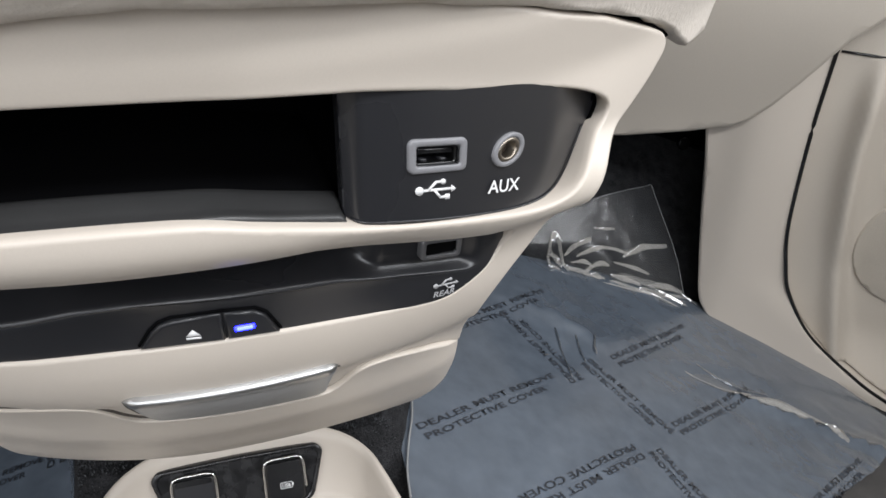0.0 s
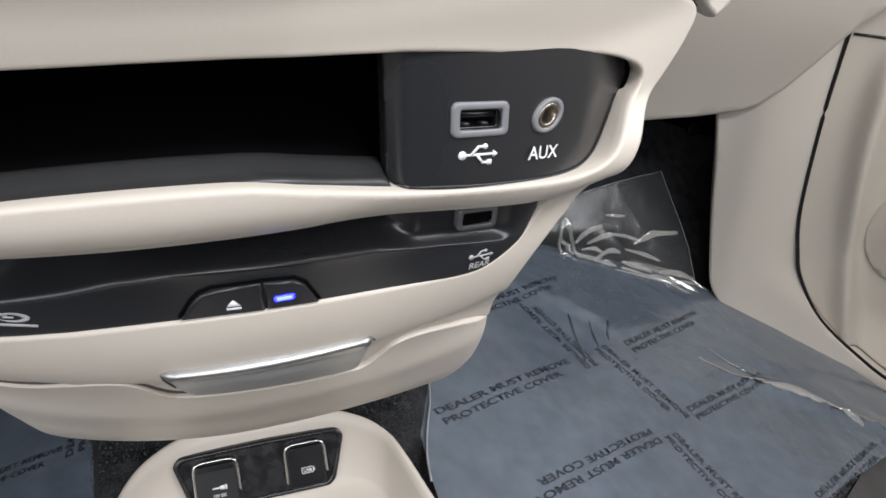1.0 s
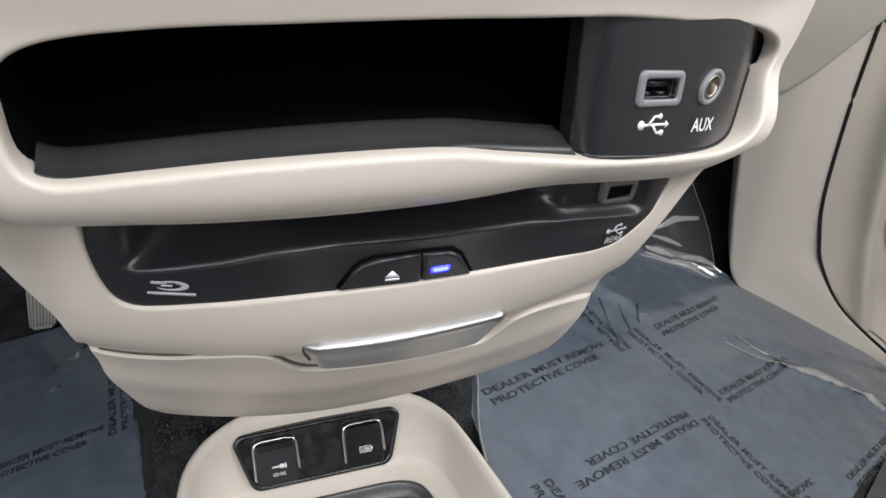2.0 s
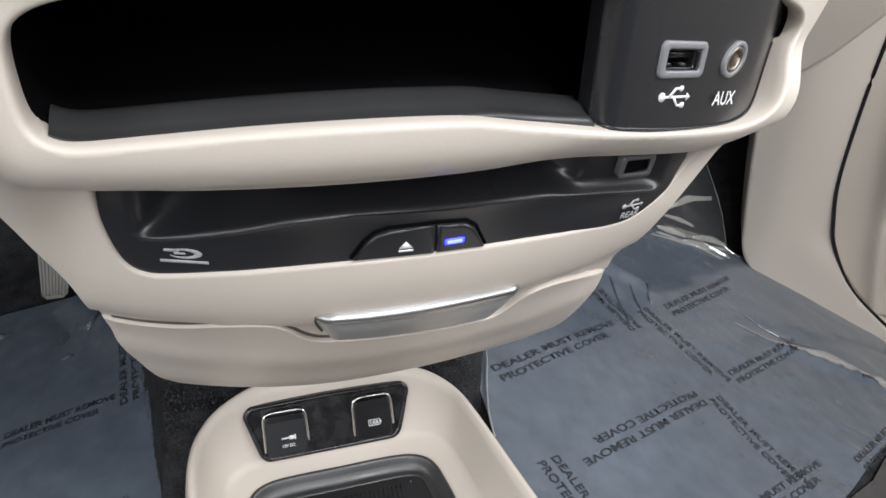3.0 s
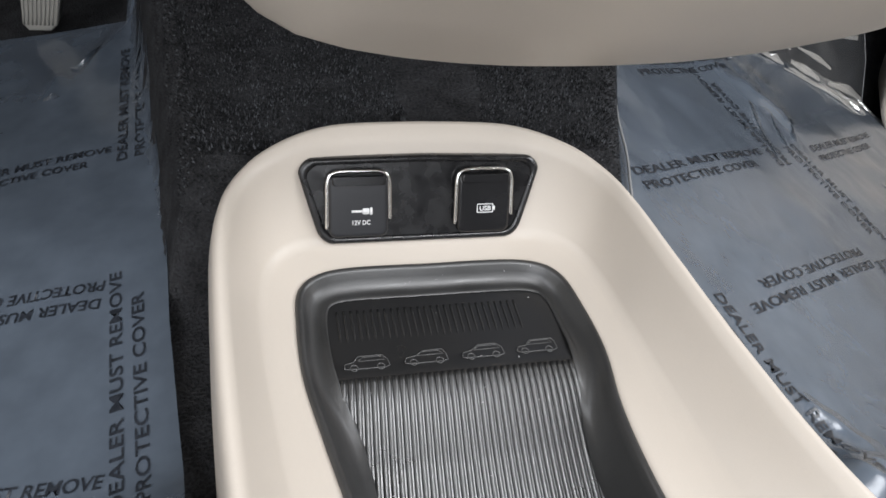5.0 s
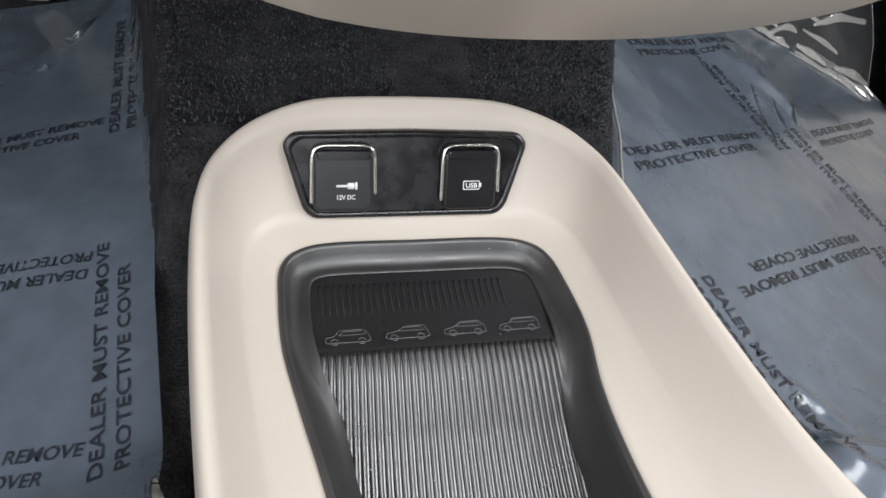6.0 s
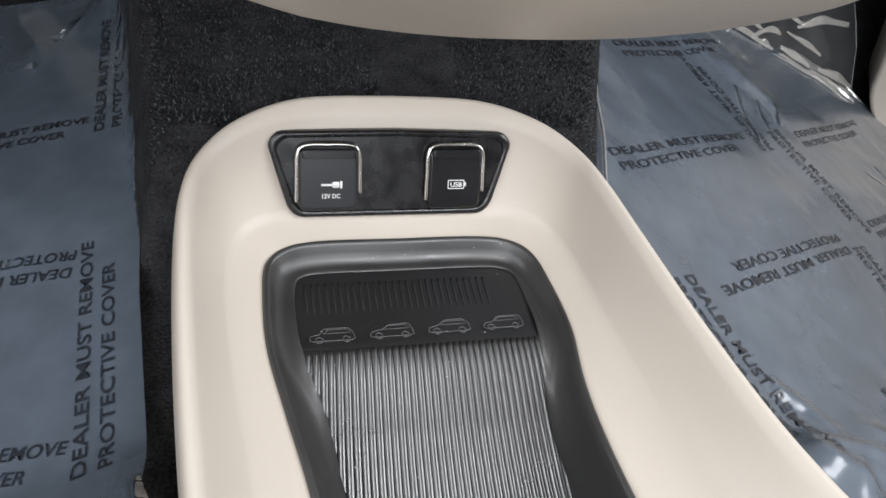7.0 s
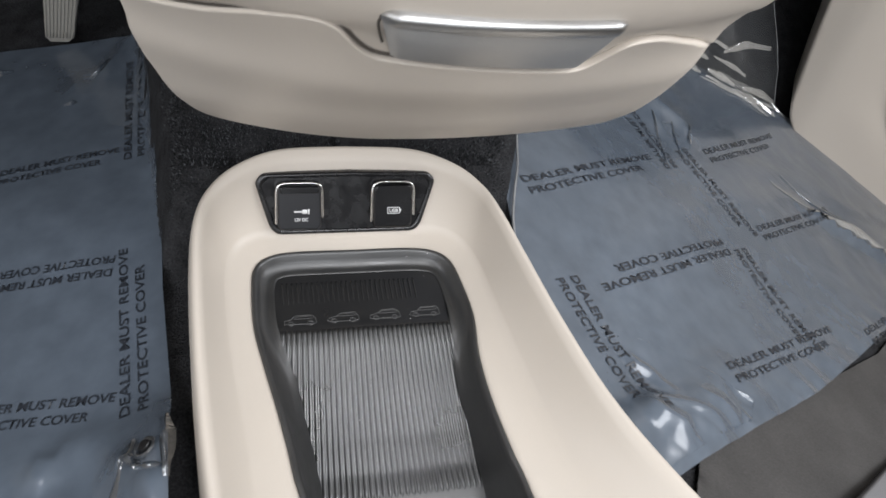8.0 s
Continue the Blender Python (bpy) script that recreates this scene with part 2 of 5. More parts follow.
def roll(bm, steps, back=(0, 1, 0)):
    """Turns the free edges back round a soft corner: each step is (metres off the sheet's edge, metres back)."""
    rim = [e for e in bm.edges if e.is_boundary]
    back = Vector(back).normalized()
    base, away = {}, {}
    for v in {v for e in rim for v in e.verts}:
        mid = sum((f.calc_center_median() for f in v.link_faces), Vector()) / len(v.link_faces)
        along = Vector()
        for e in v.link_edges:
            if e.is_boundary:
                d = (e.other_vert(v).co - v.co).normalized()
                along += d if d.dot(along) >= 0 else -d
        d = v.co - mid
        d -= back * d.dot(back)
        if along.length > 1e-6:
            along.normalize()
            d -= along * d.dot(along)
        base[v], away[v] = v.co.copy(), d.normalized()
    for _ in range(2):
        soft = {}
        for v in base:
            near = [e.other_vert(v) for e in v.link_edges if e.is_boundary]
            soft[v] = sum((away[w] for w in near), away[v] * 1.0).normalized()
        away = soft
    for out, deep in steps:
        made = bmesh.ops.extrude_edge_only(bm, edges=rim)["geom"]
        pairs = {}
        for e in rim:
            for v in e.verts:
                pairs[v] = None
        fresh = [v for v in made if isinstance(v, bmesh.types.BMVert)]
        for v in fresh:
            old = next(e.other_vert(v) for e in v.link_edges if e.other_vert(v) in base and e.other_vert(v) not in fresh)
            base[v], away[v] = base[old], away[old]
            v.co = base[old] + away[old] * out + back * deep
        rim = [e for e in made if isinstance(e, bmesh.types.BMEdge) and e.is_boundary]


def loft(rows, closed_u=False):
    """A grid of faces through rows of points."""
    bm = bmesh.new()
    grid = [[bm.verts.new(p) for p in r] for r in rows]
    n = len(grid[0])
    for a, b in zip(grid[:-1], grid[1:]):
        for i in range(n if closed_u else n - 1):
            j = (i + 1) % n
            try:
                bm.faces.new((a[i], a[j], b[j], b[i]))
            except ValueError:
                pass
    return bm


def tube(points, radius, seg=8, flat=1.0, up=(0, 0, 1)):
    p = [Vector(q) for q in points]
    rows = []
    for i, q in enumerate(p):
        d = (p[min(i + 1, len(p) - 1)] - p[max(i - 1, 0)]).normalized()
        a = d.cross(Vector(up)).normalized()
        b = a.cross(d)
        rows.append([q + radius * (math.cos(t) * a + flat * math.sin(t) * b) for t in (2 * math.pi * k / seg for k in range(seg))])
    bm = loft(rows, True)
    for r in (0, -1):
        bmesh.ops.holes_fill(bm, edges=[e for e in bm.edges if e.is_boundary])
    return bm


def slab(outline, place, low, high, soft=0.0):
    """A solid of a flat outline between two heights off a surface; place(u, v, off). soft: width of the bevelled upper edge."""
    bm = bmesh.new()
    c = (sum(p[0] for p in outline) / len(outline), sum(p[1] for p in outline) / len(outline))

    def ring(k, off):
        out = []
        for p in outline:
            d = Vector((p[0] - c[0], p[1] - c[1]))
            q = d * (1 - k / max(d.length, 1e-9))
            out.append(bm.verts.new(place(c[0] + q.x, c[1] + q.y, off)))
        return out
    rings = [ring(0, low), ring(0, high - soft)] + ([ring(soft * 0.3, high - soft * 0.3), ring(soft, high), ring(soft * 1.5, high)] if soft else [])
    for a, b in zip(rings[:-1], rings[1:]):
        for i in range(len(a)):
            j = (i + 1) % len(a)
            bm.faces.new((a[i], a[j], b[j], b[i]))
    mid = bm.verts.new(place(c[0], c[1], high))
    for i in range(len(rings[-1])):
        bm.faces.new((rings[-1][i], rings[-1][(i + 1) % len(outline)], mid))
    bm.faces.new(list(reversed(rings[0])))
    for e in bm.edges:
        e.smooth = e.calc_face_angle(0.0) < 0.7
    return bm


def ring_slab(outer, inner, place, low, high, soft=0.0004):
    """A raised frame between two outlines with the same count of points."""
    bm = bmesh.new()
    mix = lambda a, b, k: [(p[0] + (q[0] - p[0]) * k, p[1] + (q[1] - p[1]) * k) for p, q in zip(a, b)]
    rows = [(outer, low), (outer, high - soft), (mix(outer, inner, 0.2), high), (mix(outer, inner, 0.8), high), (inner, high - soft), (inner, low)]
    grid = [[bm.verts.new(place(u, v, off)) for u, v in o] for o, off in rows]
    for a, b in zip(grid[:-1], grid[1:]):
        for i in range(len(a)):
            j = (i + 1) % len(a)
            bm.faces.new((a[i], a[j], b[j], b[i]))
    for e in bm.edges:
        e.smooth = e.calc_face_angle(0.0) < 0.7
    return bm


def flat_shapes(polys, place, off, thick=0.00025):
    """Thin printed shapes laid on a surface."""
    bm = bmesh.new()
    for poly in polys:
        lo = [bm.verts.new(place(u, v, off - thick)) for u, v in poly]
        hi = [bm.verts.new(place(u, v, off)) for u, v in poly]
        bm.faces.new(hi)
        for i in range(len(hi)):
            j = (i + 1) % len(hi)
            bm.faces.new((lo[i], lo[j], hi[j], hi[i]))
    bmesh.ops.triangulate(bm, faces=[f for f in bm.faces if len(f.verts) > 4])
    return bm


GLYPHS = {}


def lettering(text, place, u0, v0, width, height, off, shear=0.0):
    """A word as thin raised letters; u0, v0 is its lower left corner, width and height those of the capitals."""
    if text not in GLYPHS:
        data = bpy.data.curves.new("word", "FONT")
        data.body = text
        data.resolution_u = 3
        data.offset = 0.014
        ob = new("word", data)
        me = bpy.data.meshes.new_from_object(ob.evaluated_get(bpy.context.evaluated_depsgraph_get()))
        bpy.data.objects.remove(ob)
        co = np.array([v.co[:2] for v in me.vertices])
        lo, hi = co.min(0), co.max(0)
        GLYPHS[text] = ((co - lo) / (hi - lo), [tuple(p.vertices) for p in me.polygons])
        bpy.data.meshes.remove(me)
        bpy.data.curves.remove(data)
    co, faces = GLYPHS[text]
    bm = bmesh.new()
    vv = [bm.verts.new(place(u0 + width * c[0] + shear * height * c[1], v0 + height * c[1], off)) for c in co]
    for f in faces:
        try:
            bm.faces.new([vv[i] for i in f])
        except ValueError:
            pass
    return bm


def disc(cx, cy, r, n=14):
    return [(cx + r * math.cos(2 * math.pi * i / n), cy + r * math.sin(2 * math.pi * i / n)) for i in range(n)]


def bar(a, b, w):
    d = Vector((b[0] - a[0], b[1] - a[1])).normalized() * w / 2
    return [(a[0] - d.y, a[1] + d.x), (b[0] - d.y, b[1] + d.x), (b[0] + d.y, b[1] - d.x), (a[0] + d.y, a[1] - d.x)]


def trident(cx, cy, w):
    """The branching mark printed under a data port."""
    h, s = w * 0.5, w * 0.055
    q = lambda x, y: (cx + x * w, cy + y * h)
    return [disc(*q(-0.42, 0), w * 0.1), bar(q(-0.4, 0), q(0.42, 0), s), [q(0.5, 0), q(0.38, 0.17), q(0.38, -0.17)],
            bar(q(-0.2, 0), q(-0.02, 0.36), s), bar(q(-0.03, 0.36), q(0.14, 0.36), s), disc(*q(0.16, 0.36), w * 0.065, 10),
            bar(q(-0.05, 0), q(0.1, -0.36), s), bar(q(0.09, -0.36), q(0.24, -0.36), s), rrect(*q(0.28, -0.36), w * 0.12, w * 0.12, w * 0.01, 1)]


# ---- the setting: floor, tunnel, walls of the footwells, cabin shell ----
def right_floor(x, y):
    return 0.1003 - 0.3866 * x + 0.113 * y


def left_floor(x, y):
    return 0.25 * (x + 0.15)


def blend(a, b, x):
    t = min(1.0, max(0.0, (x - a) / (b - a)))
    return t * t * (3 - 2 * t)


def tunnel_height(x, y):
    """The carpeted hump between the footwells."""
    top = 0.006 + 0.086 * blend(-0.002, 0.014, y) + 0.10 * blend(0.06, 0.4, y)
    xl, xr = 0.115 + 0.12 * max(0.0, y), 0.1155 + 0.39 * max(0.0, y)
    left = blend(-xl - 0.016, -xl + 0.012, x)
    right = 1 - blend(xr - 0.014, xr + 0.017, x)
    low = right_floor(max(x, 0.12), y) if x > 0 else left_floor(min(x, -0.12), y)
    low += 0.9 * max(0.0, y - (0.40 if x > 0 else 0.47))
    top -= 0.06 * (1 - blend(0.055, 0.085, abs(x))) * blend(-0.02, -0.06, y)
    k = left if x < 0 else right
    return (low - 0.006) * (1 - k) + (top + (max(top, low) - top) * blend(0.0, 0.02, y)) * k


rows = []
for j in range(101):
    y = -0.62 + 1.24 * j / 100
    rows.append([(x, y, tunnel_height(x, y) + 0.0012 * noise.noise((x * 90, y * 90, 0)) + 0.0008 * noise.noise((x * 260, y * 260, 3)))
                 for x in (-0.75 + 1.75 * i / 200 for i in range(201))])
floor = part("floor", loft(rows), CARPET)
tagged(floor, "charcoal loop-pile carpet over the floor and tunnel", "floor", kind="structure")

WALL_DIR = Vector((0.842, -0.540, 0.0))
WALL_IN = Vector((-0.540, -0.842, 0.0))
WALL_FOOT = Vector((0.662, 0.363, 0.0))


def wall_place(u, v, off=0.0):
    """u along the side wall of the passenger footwell, v up, off towards the cabin."""
    return WALL_FOOT + WALL_DIR * u + WALL_IN * off + Vector((0, 0, v))


def box_bm(x0, x1, y0, y1, z0, z1):
    bm = bmesh.new()
    bmesh.ops.create_cube(bm, size=1, matrix=Matrix.Translation(((x0 + x1) / 2, (y0 + y1) / 2, (z0 + z1) / 2)) @ Matrix.Diagonal((x1 - x0, y1 - y0, z1 - z0, 1)))
    return bm


def setting(name, bm, material, label, category):
    ob = part(name, bm, material, smooth=False)
    return tagged(ob, label, category, kind="structure")


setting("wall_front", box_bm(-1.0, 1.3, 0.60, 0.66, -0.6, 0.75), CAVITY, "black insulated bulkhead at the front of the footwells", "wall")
# Unseen closing wall, darkened to hold down reflections and bounced light.
setting("wall_back", box_bm(-1.0, 1.3, -1.66, -1.6, -0.6, 0.64), REAR, "unseen dark closing wall behind the front row, kept dark to cut reflections", "wall")
# Added wall stops rear light reaching the passenger door, as a seat would.
setting("wall_behind_passenger", box_bm(0.16, 1.10, -0.98, -0.90, -0.6, 0.82), REAR, "unseen dark wall behind the passenger footwell, added to block rear light", "wall")
setting("wall_left_lower", box_bm(-0.99, -0.93, -1.6, 0.6, -0.6, 0.62), BEIGE_DOOR, "beige trimmed door on the driver side", "wall")
setting("wall_left_upper", box_bm(-0.99, -0.93, -1.6, 0.6, 1.08, 1.25), LINING, "pale trim above the side window", "wall")
setting("wall_right_lower", box_bm(1.10, 1.16, -1.6, 0.6, -0.6, 0.62), BEIGE_DOOR, "beige trimmed side of the cabin below the window", "wall")
setting("wall_right_upper", box_bm(1.10, 1.16, -1.6, 0.6, 1.08, 1.25), LINING, "pale trim above the side window", "wall")
bm = box_bm(-1.0, 1.2, -1.6, -1.04, 1.2, 1.25)
for box in ((-1.0, 1.2, -0.74, 0.62, 1.2, 1.25), (-1.0, 0.06, -1.04, -0.74, 1.2, 1.25), (0.54, 1.2, -1.04, -0.74, 1.2, 1.25)):
    more = bpy.data.meshes.new("more")
    box_bm(*box).to_mesh(more)
    bm.from_mesh(more)
    bpy.data.meshes.remove(more)
setting("ceiling", bm, LINING, "pale fabric headliner with an open sunroof", "ceiling")

# Added box that keeps light out of the driver footwell.
setting("wall_over_pedals", box_bm(-0.93, -0.15, 0.03, 0.60, 0.43, 0.75), CAVITY, "plain black box for the dashboard above the pedals, added to shade the footwell", "wall")

# lower dashboard over the passenger footwell: a soft-edged panel that turns under
dash_line = [(-0.62, 0.10), (-0.30, 0.125), (-0.127, 0.147), (-0.05, 0.163), (0.005, 0.178), (0.022, 0.188), (0.045, 0.212), (0.107, 0.301), (0.164, 0.356), (0.30, 0.47), (0.30, 0.62), (-0.62, 0.62)]
bm = sheet(dash_line, [], lambda u, v: wall_place(u, v, 0.010 + 0.035 * blend(0.12, 0.34, v)), 0.02)
roll(bm, [(0.004, 0.003), (0.007, 0.012), (0.006, 0.03), (-0.02, 0.14)], -WALL_IN)
tagged(part("dashboard", bm, BEIGE_DOOR), "beige lower dashboard panel above the passenger footwell", "dashboard", kind="structure")

# kick panel and sill trim beside the footwell
kick_line = [(-0.024, 0.24), (-0.021, 0.175), (-0.008, 0.09), (0.0, 0.023), (0.012, -0.06), (0.022, -0.105), (0.045, -0.132), (0.083, -0.156), (0.18, -0.23), (0.307, -0.312), (0.5, -0.43), (0.6, -0.36),
             (0.43, -0.285), (0.308, -0.229), (0.246, -0.190), (0.177, -0.133), (0.135, -0.070), (0.120, -0.027), (0.108, 0.041), (0.1045, 0.1), (0.104, 0.163), (0.1055, 0.24), (0.1085, 0.315), (0.1115, 0.40), (0.09, 0.45), (0.0, 0.40)]


def kick_place(u, v):
    swell = 0.018 * blend(-0.02, 0.05, u) * (1 - blend(0.06, 0.20, u - max(0.0, -v - 0.05) * 1.2))
    return wall_place(u, v, swell - 0.012)


bm = sheet([tuple(p) for p in curve(kick_line, 130, True)], [], kick_place, 0.016)
roll(bm, [(0.003, 0.003), (0.003, 0.01), (0.0, 0.09)], -WALL_IN)
tagged(part("trim_kick_panel", bm, BEIGE), "smooth beige kick panel running into the door sill", "trim", kind="structure")

bm = slab(disc(0.0, 0.0, 0.012, 16), lambda u, v, off: Vector((0.775 + u, 0.598 - off, 0.046 + v)), 0.0, 0.008, 0.003)
tagged(part("bolt", bm, BLACK), "black bolt head on the dark footwell wall", "bolt")

# the passenger door behind the dark gap
door = thing("car_door", "beige passenger door panel with a moulded pocket and speaker grille", "car door")
door_line = [(0.1142, 0.60), (0.1152, 0.40), (0.1122, 0.315), (0.1092, 0.24), (0.1077, 0.163), (0.1117, 0.041), (0.1242, -0.027), (0.1392, -0.070), (0.1802, -0.131), (0.2482, -0.186), (0.3092, -0.224), (0.4282, -0.278), (0.72, -0.38), (0.72, 0.60)]


def door_place(u, v, off=0.0):
    ridge = 0.022 * math.exp(-(((u - 0.168 - 0.10 * max(0, 0.16 - v) ** 1.5 * 3) / 0.013) ** 2)) * blend(0.30, 0.2, v)
    pocket = -0.035 * blend(0.17, 0.225, u - 0.25 * max(0.0, -0.02 - v)) * blend(0.26, 0.18, v) * blend(-0.24, -0.12, v + 0.15 * (u - 0.2))
    return wall_place(u, v, -0.018 + ridge + pocket + off)


bm = sheet([tuple(p) for p in curve(door_line[:13], 90)] + door_line[13:], [], door_place, 0.008)
roll(bm, [(0.001, 0.0015), (0.0015, 0.004), (0.001, 0.03)], -WALL_IN)
part("panel", bm, BEIGE_DOOR, door)
bm = tube([wall_place(u, v, 0.0015) for u, v in curve([(p[0] - 0.0022, p[1]) for p in door_line[:13]], 90)], 0.0028, 8)
part("weather_seal", bm, BLACK, door, "black rubber door seal")
bm = sheet(disc(0.30, 0.0, 0.085, 32), [], lambda u, v: door_place(u, v, 0.004 + 0.004 * (1 - ((u - 0.3) ** 2 + v * v) / 0.0075)), 0.012)
roll(bm, [(0.002, 0.006)], -WALL_IN)
part("speaker_grille", bm, shade("beige_speaker_mesh", (0.42, 0.38, 0.325), 0.6, vary=0.10, grain=900, relief=0.3), door, "round beige perforated speaker grille")
bm = tube([door_place(u, 0.275 - 0.05 * (u - 0.12), 0.0005) for u in np.linspace(0.118, 0.5, 20)], 0.0018, 6)
part("seam", bm, BLACK, door, "thin dark joint across the door panel")


# ---- the dashboard's centre stack ----
PROFILE = [(0.18, -0.066), (0.200, -0.088), (0.215, -0.1087), (0.230, -0.1275), (0.250, -0.1470), (0.268, -0.1605), (0.286, -0.1765), (0.308, -0.1895), (0.33, -0.2045), (0.341, -0.2098), (0.350, -0.2128), (0.37, -0.216), (0.380, -0.219), (0.390, -0.2235), (0.397, -0.2340), (0.4035, -0.2465), (0.409, -0.2498), (0.43, -0.2505), (0.447, -0.2500), (0.47, -0.259), (0.50, -0.273), (0.60, -0.29)]
PZ = np.linspace(0.17, 0.62, 451)
PY = np.interp(PZ, [p[0] for p in PROFILE], [p[1] for p in PROFILE])
PY = np.convolve(np.pad(PY, 9, mode="edge"), np.hanning(19) / np.hanning(19).sum(), "valid")


def drop(x):
    """How far the bin's frame dips towards the passenger side."""
    return 0.012 * blend(0.03, 0.12, x)


def sweep(x, z):
    """How far the bin's frame bends back towards the passenger side."""
    d = max(0.0, x - 0.015)
    return 0.3 * d * d / (d + 0.02) * blend(0.385, 0.42, z)


def smooth_side(x):
    """1 on the driver side, where the frame runs into the lower face with no step."""
    return blend(-0.094, -0.112, x)


def bulge(x, z):
    """How strongly the face curves back towards its sides."""
    if x < 0:
        return 1.3 + 0.9 * blend(0.335, 0.295, z) - 0.86 * blend(0.32, 0.24, z)
    return 1.3 + 0.25 * blend(0.335, 0.295, z) - 0.38 * blend(0.32, 0.24, z)


def face_y(x, z):
    side = smooth_side(x)
    bow = (-0.005 + (0.75 * blend(0.26, 0.31, z) if x > 0 else 1.2) * x * x) * blend(0.398 + 0.022 * side, 0.376 - 0.012 * side, z + drop(x))
    step = z + drop(x) * blend(0.355, 0.385, z)
    y = float(np.interp(step, PZ, PY))
    if side > 0 and 0.345 < z < 0.42:
        y += side * (-0.2115 - 0.0382 * (z - 0.345) / 0.075 - y)
    return sweep(x, step) + y + bulge(x, z) * x * x + bow


def on_stack(u, v, off=0.0):
    """A point of the stack's swept face; off: metres proud of it."""
    e = 0.002
    n = Vector((-(face_y(u + e, v) - face_y(u - e, v)) / (2 * e), 1, -(face_y(u, v + e) - face_y(u, v - e)) / (2 * e))).normalized()
    return Vector((u, face_y(u, v), v)) - n * off


def plate_y(x, z):
    """The player's own face, which runs on straight behind the bin's frame."""
    bow = -0.005 + (0.75 * blend(0.26, 0.31, z) if x > 0 else 1.2) * x * x
    return float(np.interp(min(z, 0.376), PZ, PY)) + bulge(x, z) * x * x + bow


def on_plate(u, v, off=0.0):
    e = 0.002
    n = Vector((-(plate_y(u + e, v) - plate_y(u - e, v)) / (2 * e), 1, -(plate_y(u, v + e) - plate_y(u, v - e)) / (2 * e))).normalized()
    return Vector((u, plate_y(u, v), v)) - n * off


stack = thing("center_stack", "beige dashboard centre stack with open bin, disc player and drawer", "car console")
outer_left = [(0.0, 0.4745), (0.0268, 0.4708), (0.045, 0.4680), (0.085, 0.4628), (0.118, 0.4562), (0.139, 0.4495), (0.1408, 0.441), (0.1365, 0.430), (0.1305, 0.418), (0.1245, 0.406), (0.1200, 0.396)]
outer_half = [(0.0, 0.4745), (0.0250, 0.4730), (0.0463, 0.4704), (0.0936, 0.4622), (0.1380, 0.4517), (0.1720, 0.4405), (0.1935, 0.4318), (0.1955, 0.4270), (0.1780, 0.4150), (0.1640, 0.4070), (0.1535, 0.3985), (0.1460, 0.3905), (0.1410, 0.3850)]
edge_right = [(0.1395, 0.3800), (0.1385, 0.3740), (0.1355, 0.3670), (0.1280, 0.3590), (0.1175, 0.3490), (0.1105, 0.3380), (0.1082, 0.3300), (0.1080, 0.3200), (0.1083, 0.3080), (0.1085, 0.3020)]
edge_left = [(-0.1175, 0.386), (-0.1156, 0.3765), (-0.1133, 0.367), (-0.111, 0.359), (-0.1075, 0.349), (-0.1045, 0.34), (-0.1035, 0.329), (-0.1035, 0.316)]
seam_line = [(0.1085, 0.2985), (0.1040, 0.3005), (0.0990, 0.3032), (0.0900, 0.3075), (0.0810, 0.3112), (0.0730, 0.3145), (0.0665, 0.3162), (0.0600, 0.3165), (0.0553, 0.3148), (0.0515, 0.3095), (0.0475, 0.3045), (0.0435, 0.3015), (0.0400, 0.3018), (0.0205, 0.3034), (-0.0031, 0.3056), (-0.0227, 0.3070), (-0.0290, 0.3078), (-0.0345, 0.3125), (-0.0395, 0.3200), (-0.0445, 0.3235), (-0.0520, 0.3235), (-0.0637, 0.3212), (-0.0755, 0.3165), (-0.0875, 0.3130), (-0.1035, 0.3105)]
seam_line = softened(seam_line, 0.0016, 0.005, False)
outer_half = softened(outer_half + edge_right, 0.0025, 0.011, False)
left_side = softened([(-x, z) for x, z in outer_left] + edge_left, 0.0025, 0.011, False)
outer = outer_half + seam_line + left_side[:0:-1]
bin_hole = curve([(-0.0945, 0.428), (-0.0948, 0.420), (-0.0925, 0.4145), (-0.0870, 0.4125), (-0.0687, 0.4141), (-0.0443, 0.4159), (-0.0187, 0.4164), (0.0019, 0.4157), (0.0092, 0.4148), (0.0256, 0.4113), (0.0467, 0.4060), (0.0859, 0.3965), (0.110, 0.3912), (0.125, 0.3900),
                  (0.1345, 0.3918), (0.1420, 0.3975), (0.1500, 0.4070), (0.1553, 0.4118), (0.1550, 0.4150), (0.1500, 0.4198), (0.1320, 0.4276), (0.1050, 0.4354), (0.0700, 0.4425), (0.0428, 0.4474), (0.0148, 0.4504), (-0.0098, 0.4512), (-0.0340, 0.4511), (-0.056, 0.4506), (-0.0790, 0.4479), (-0.0905, 0.4428), (-0.0948, 0.4360)], 150, True)
bin_hole = softened(bin_hole, 0.0019, 0.010)
fascia_hole = curve([(-0.0902, 0.3868), (-0.0912, 0.3745), (-0.0900, 0.3635), (-0.0870, 0.3546), (-0.0825, 0.3510), (-0.0765, 0.3504), (-0.053, 0.3533), (-0.028, 0.3557), (-0.0015, 0.3561), (0.0275, 0.3552), (0.061, 0.3522), (0.080, 0.3492), (0.089, 0.3490), (0.0985, 0.3522), (0.1068, 0.3572),
                     (0.1117, 0.3640), (0.1155, 0.3705), (0.1138, 0.3765), (0.0985, 0.3850), (0.0781, 0.3893), (0.0558, 0.3923), (0.017, 0.3963), (-0.0152, 0.3978), (-0.044, 0.3973), (-0.072, 0.3948), (-0.0875, 0.3915)], 120, True)
fascia_hole = softened(fascia_hole, 0.0019, 0.004)


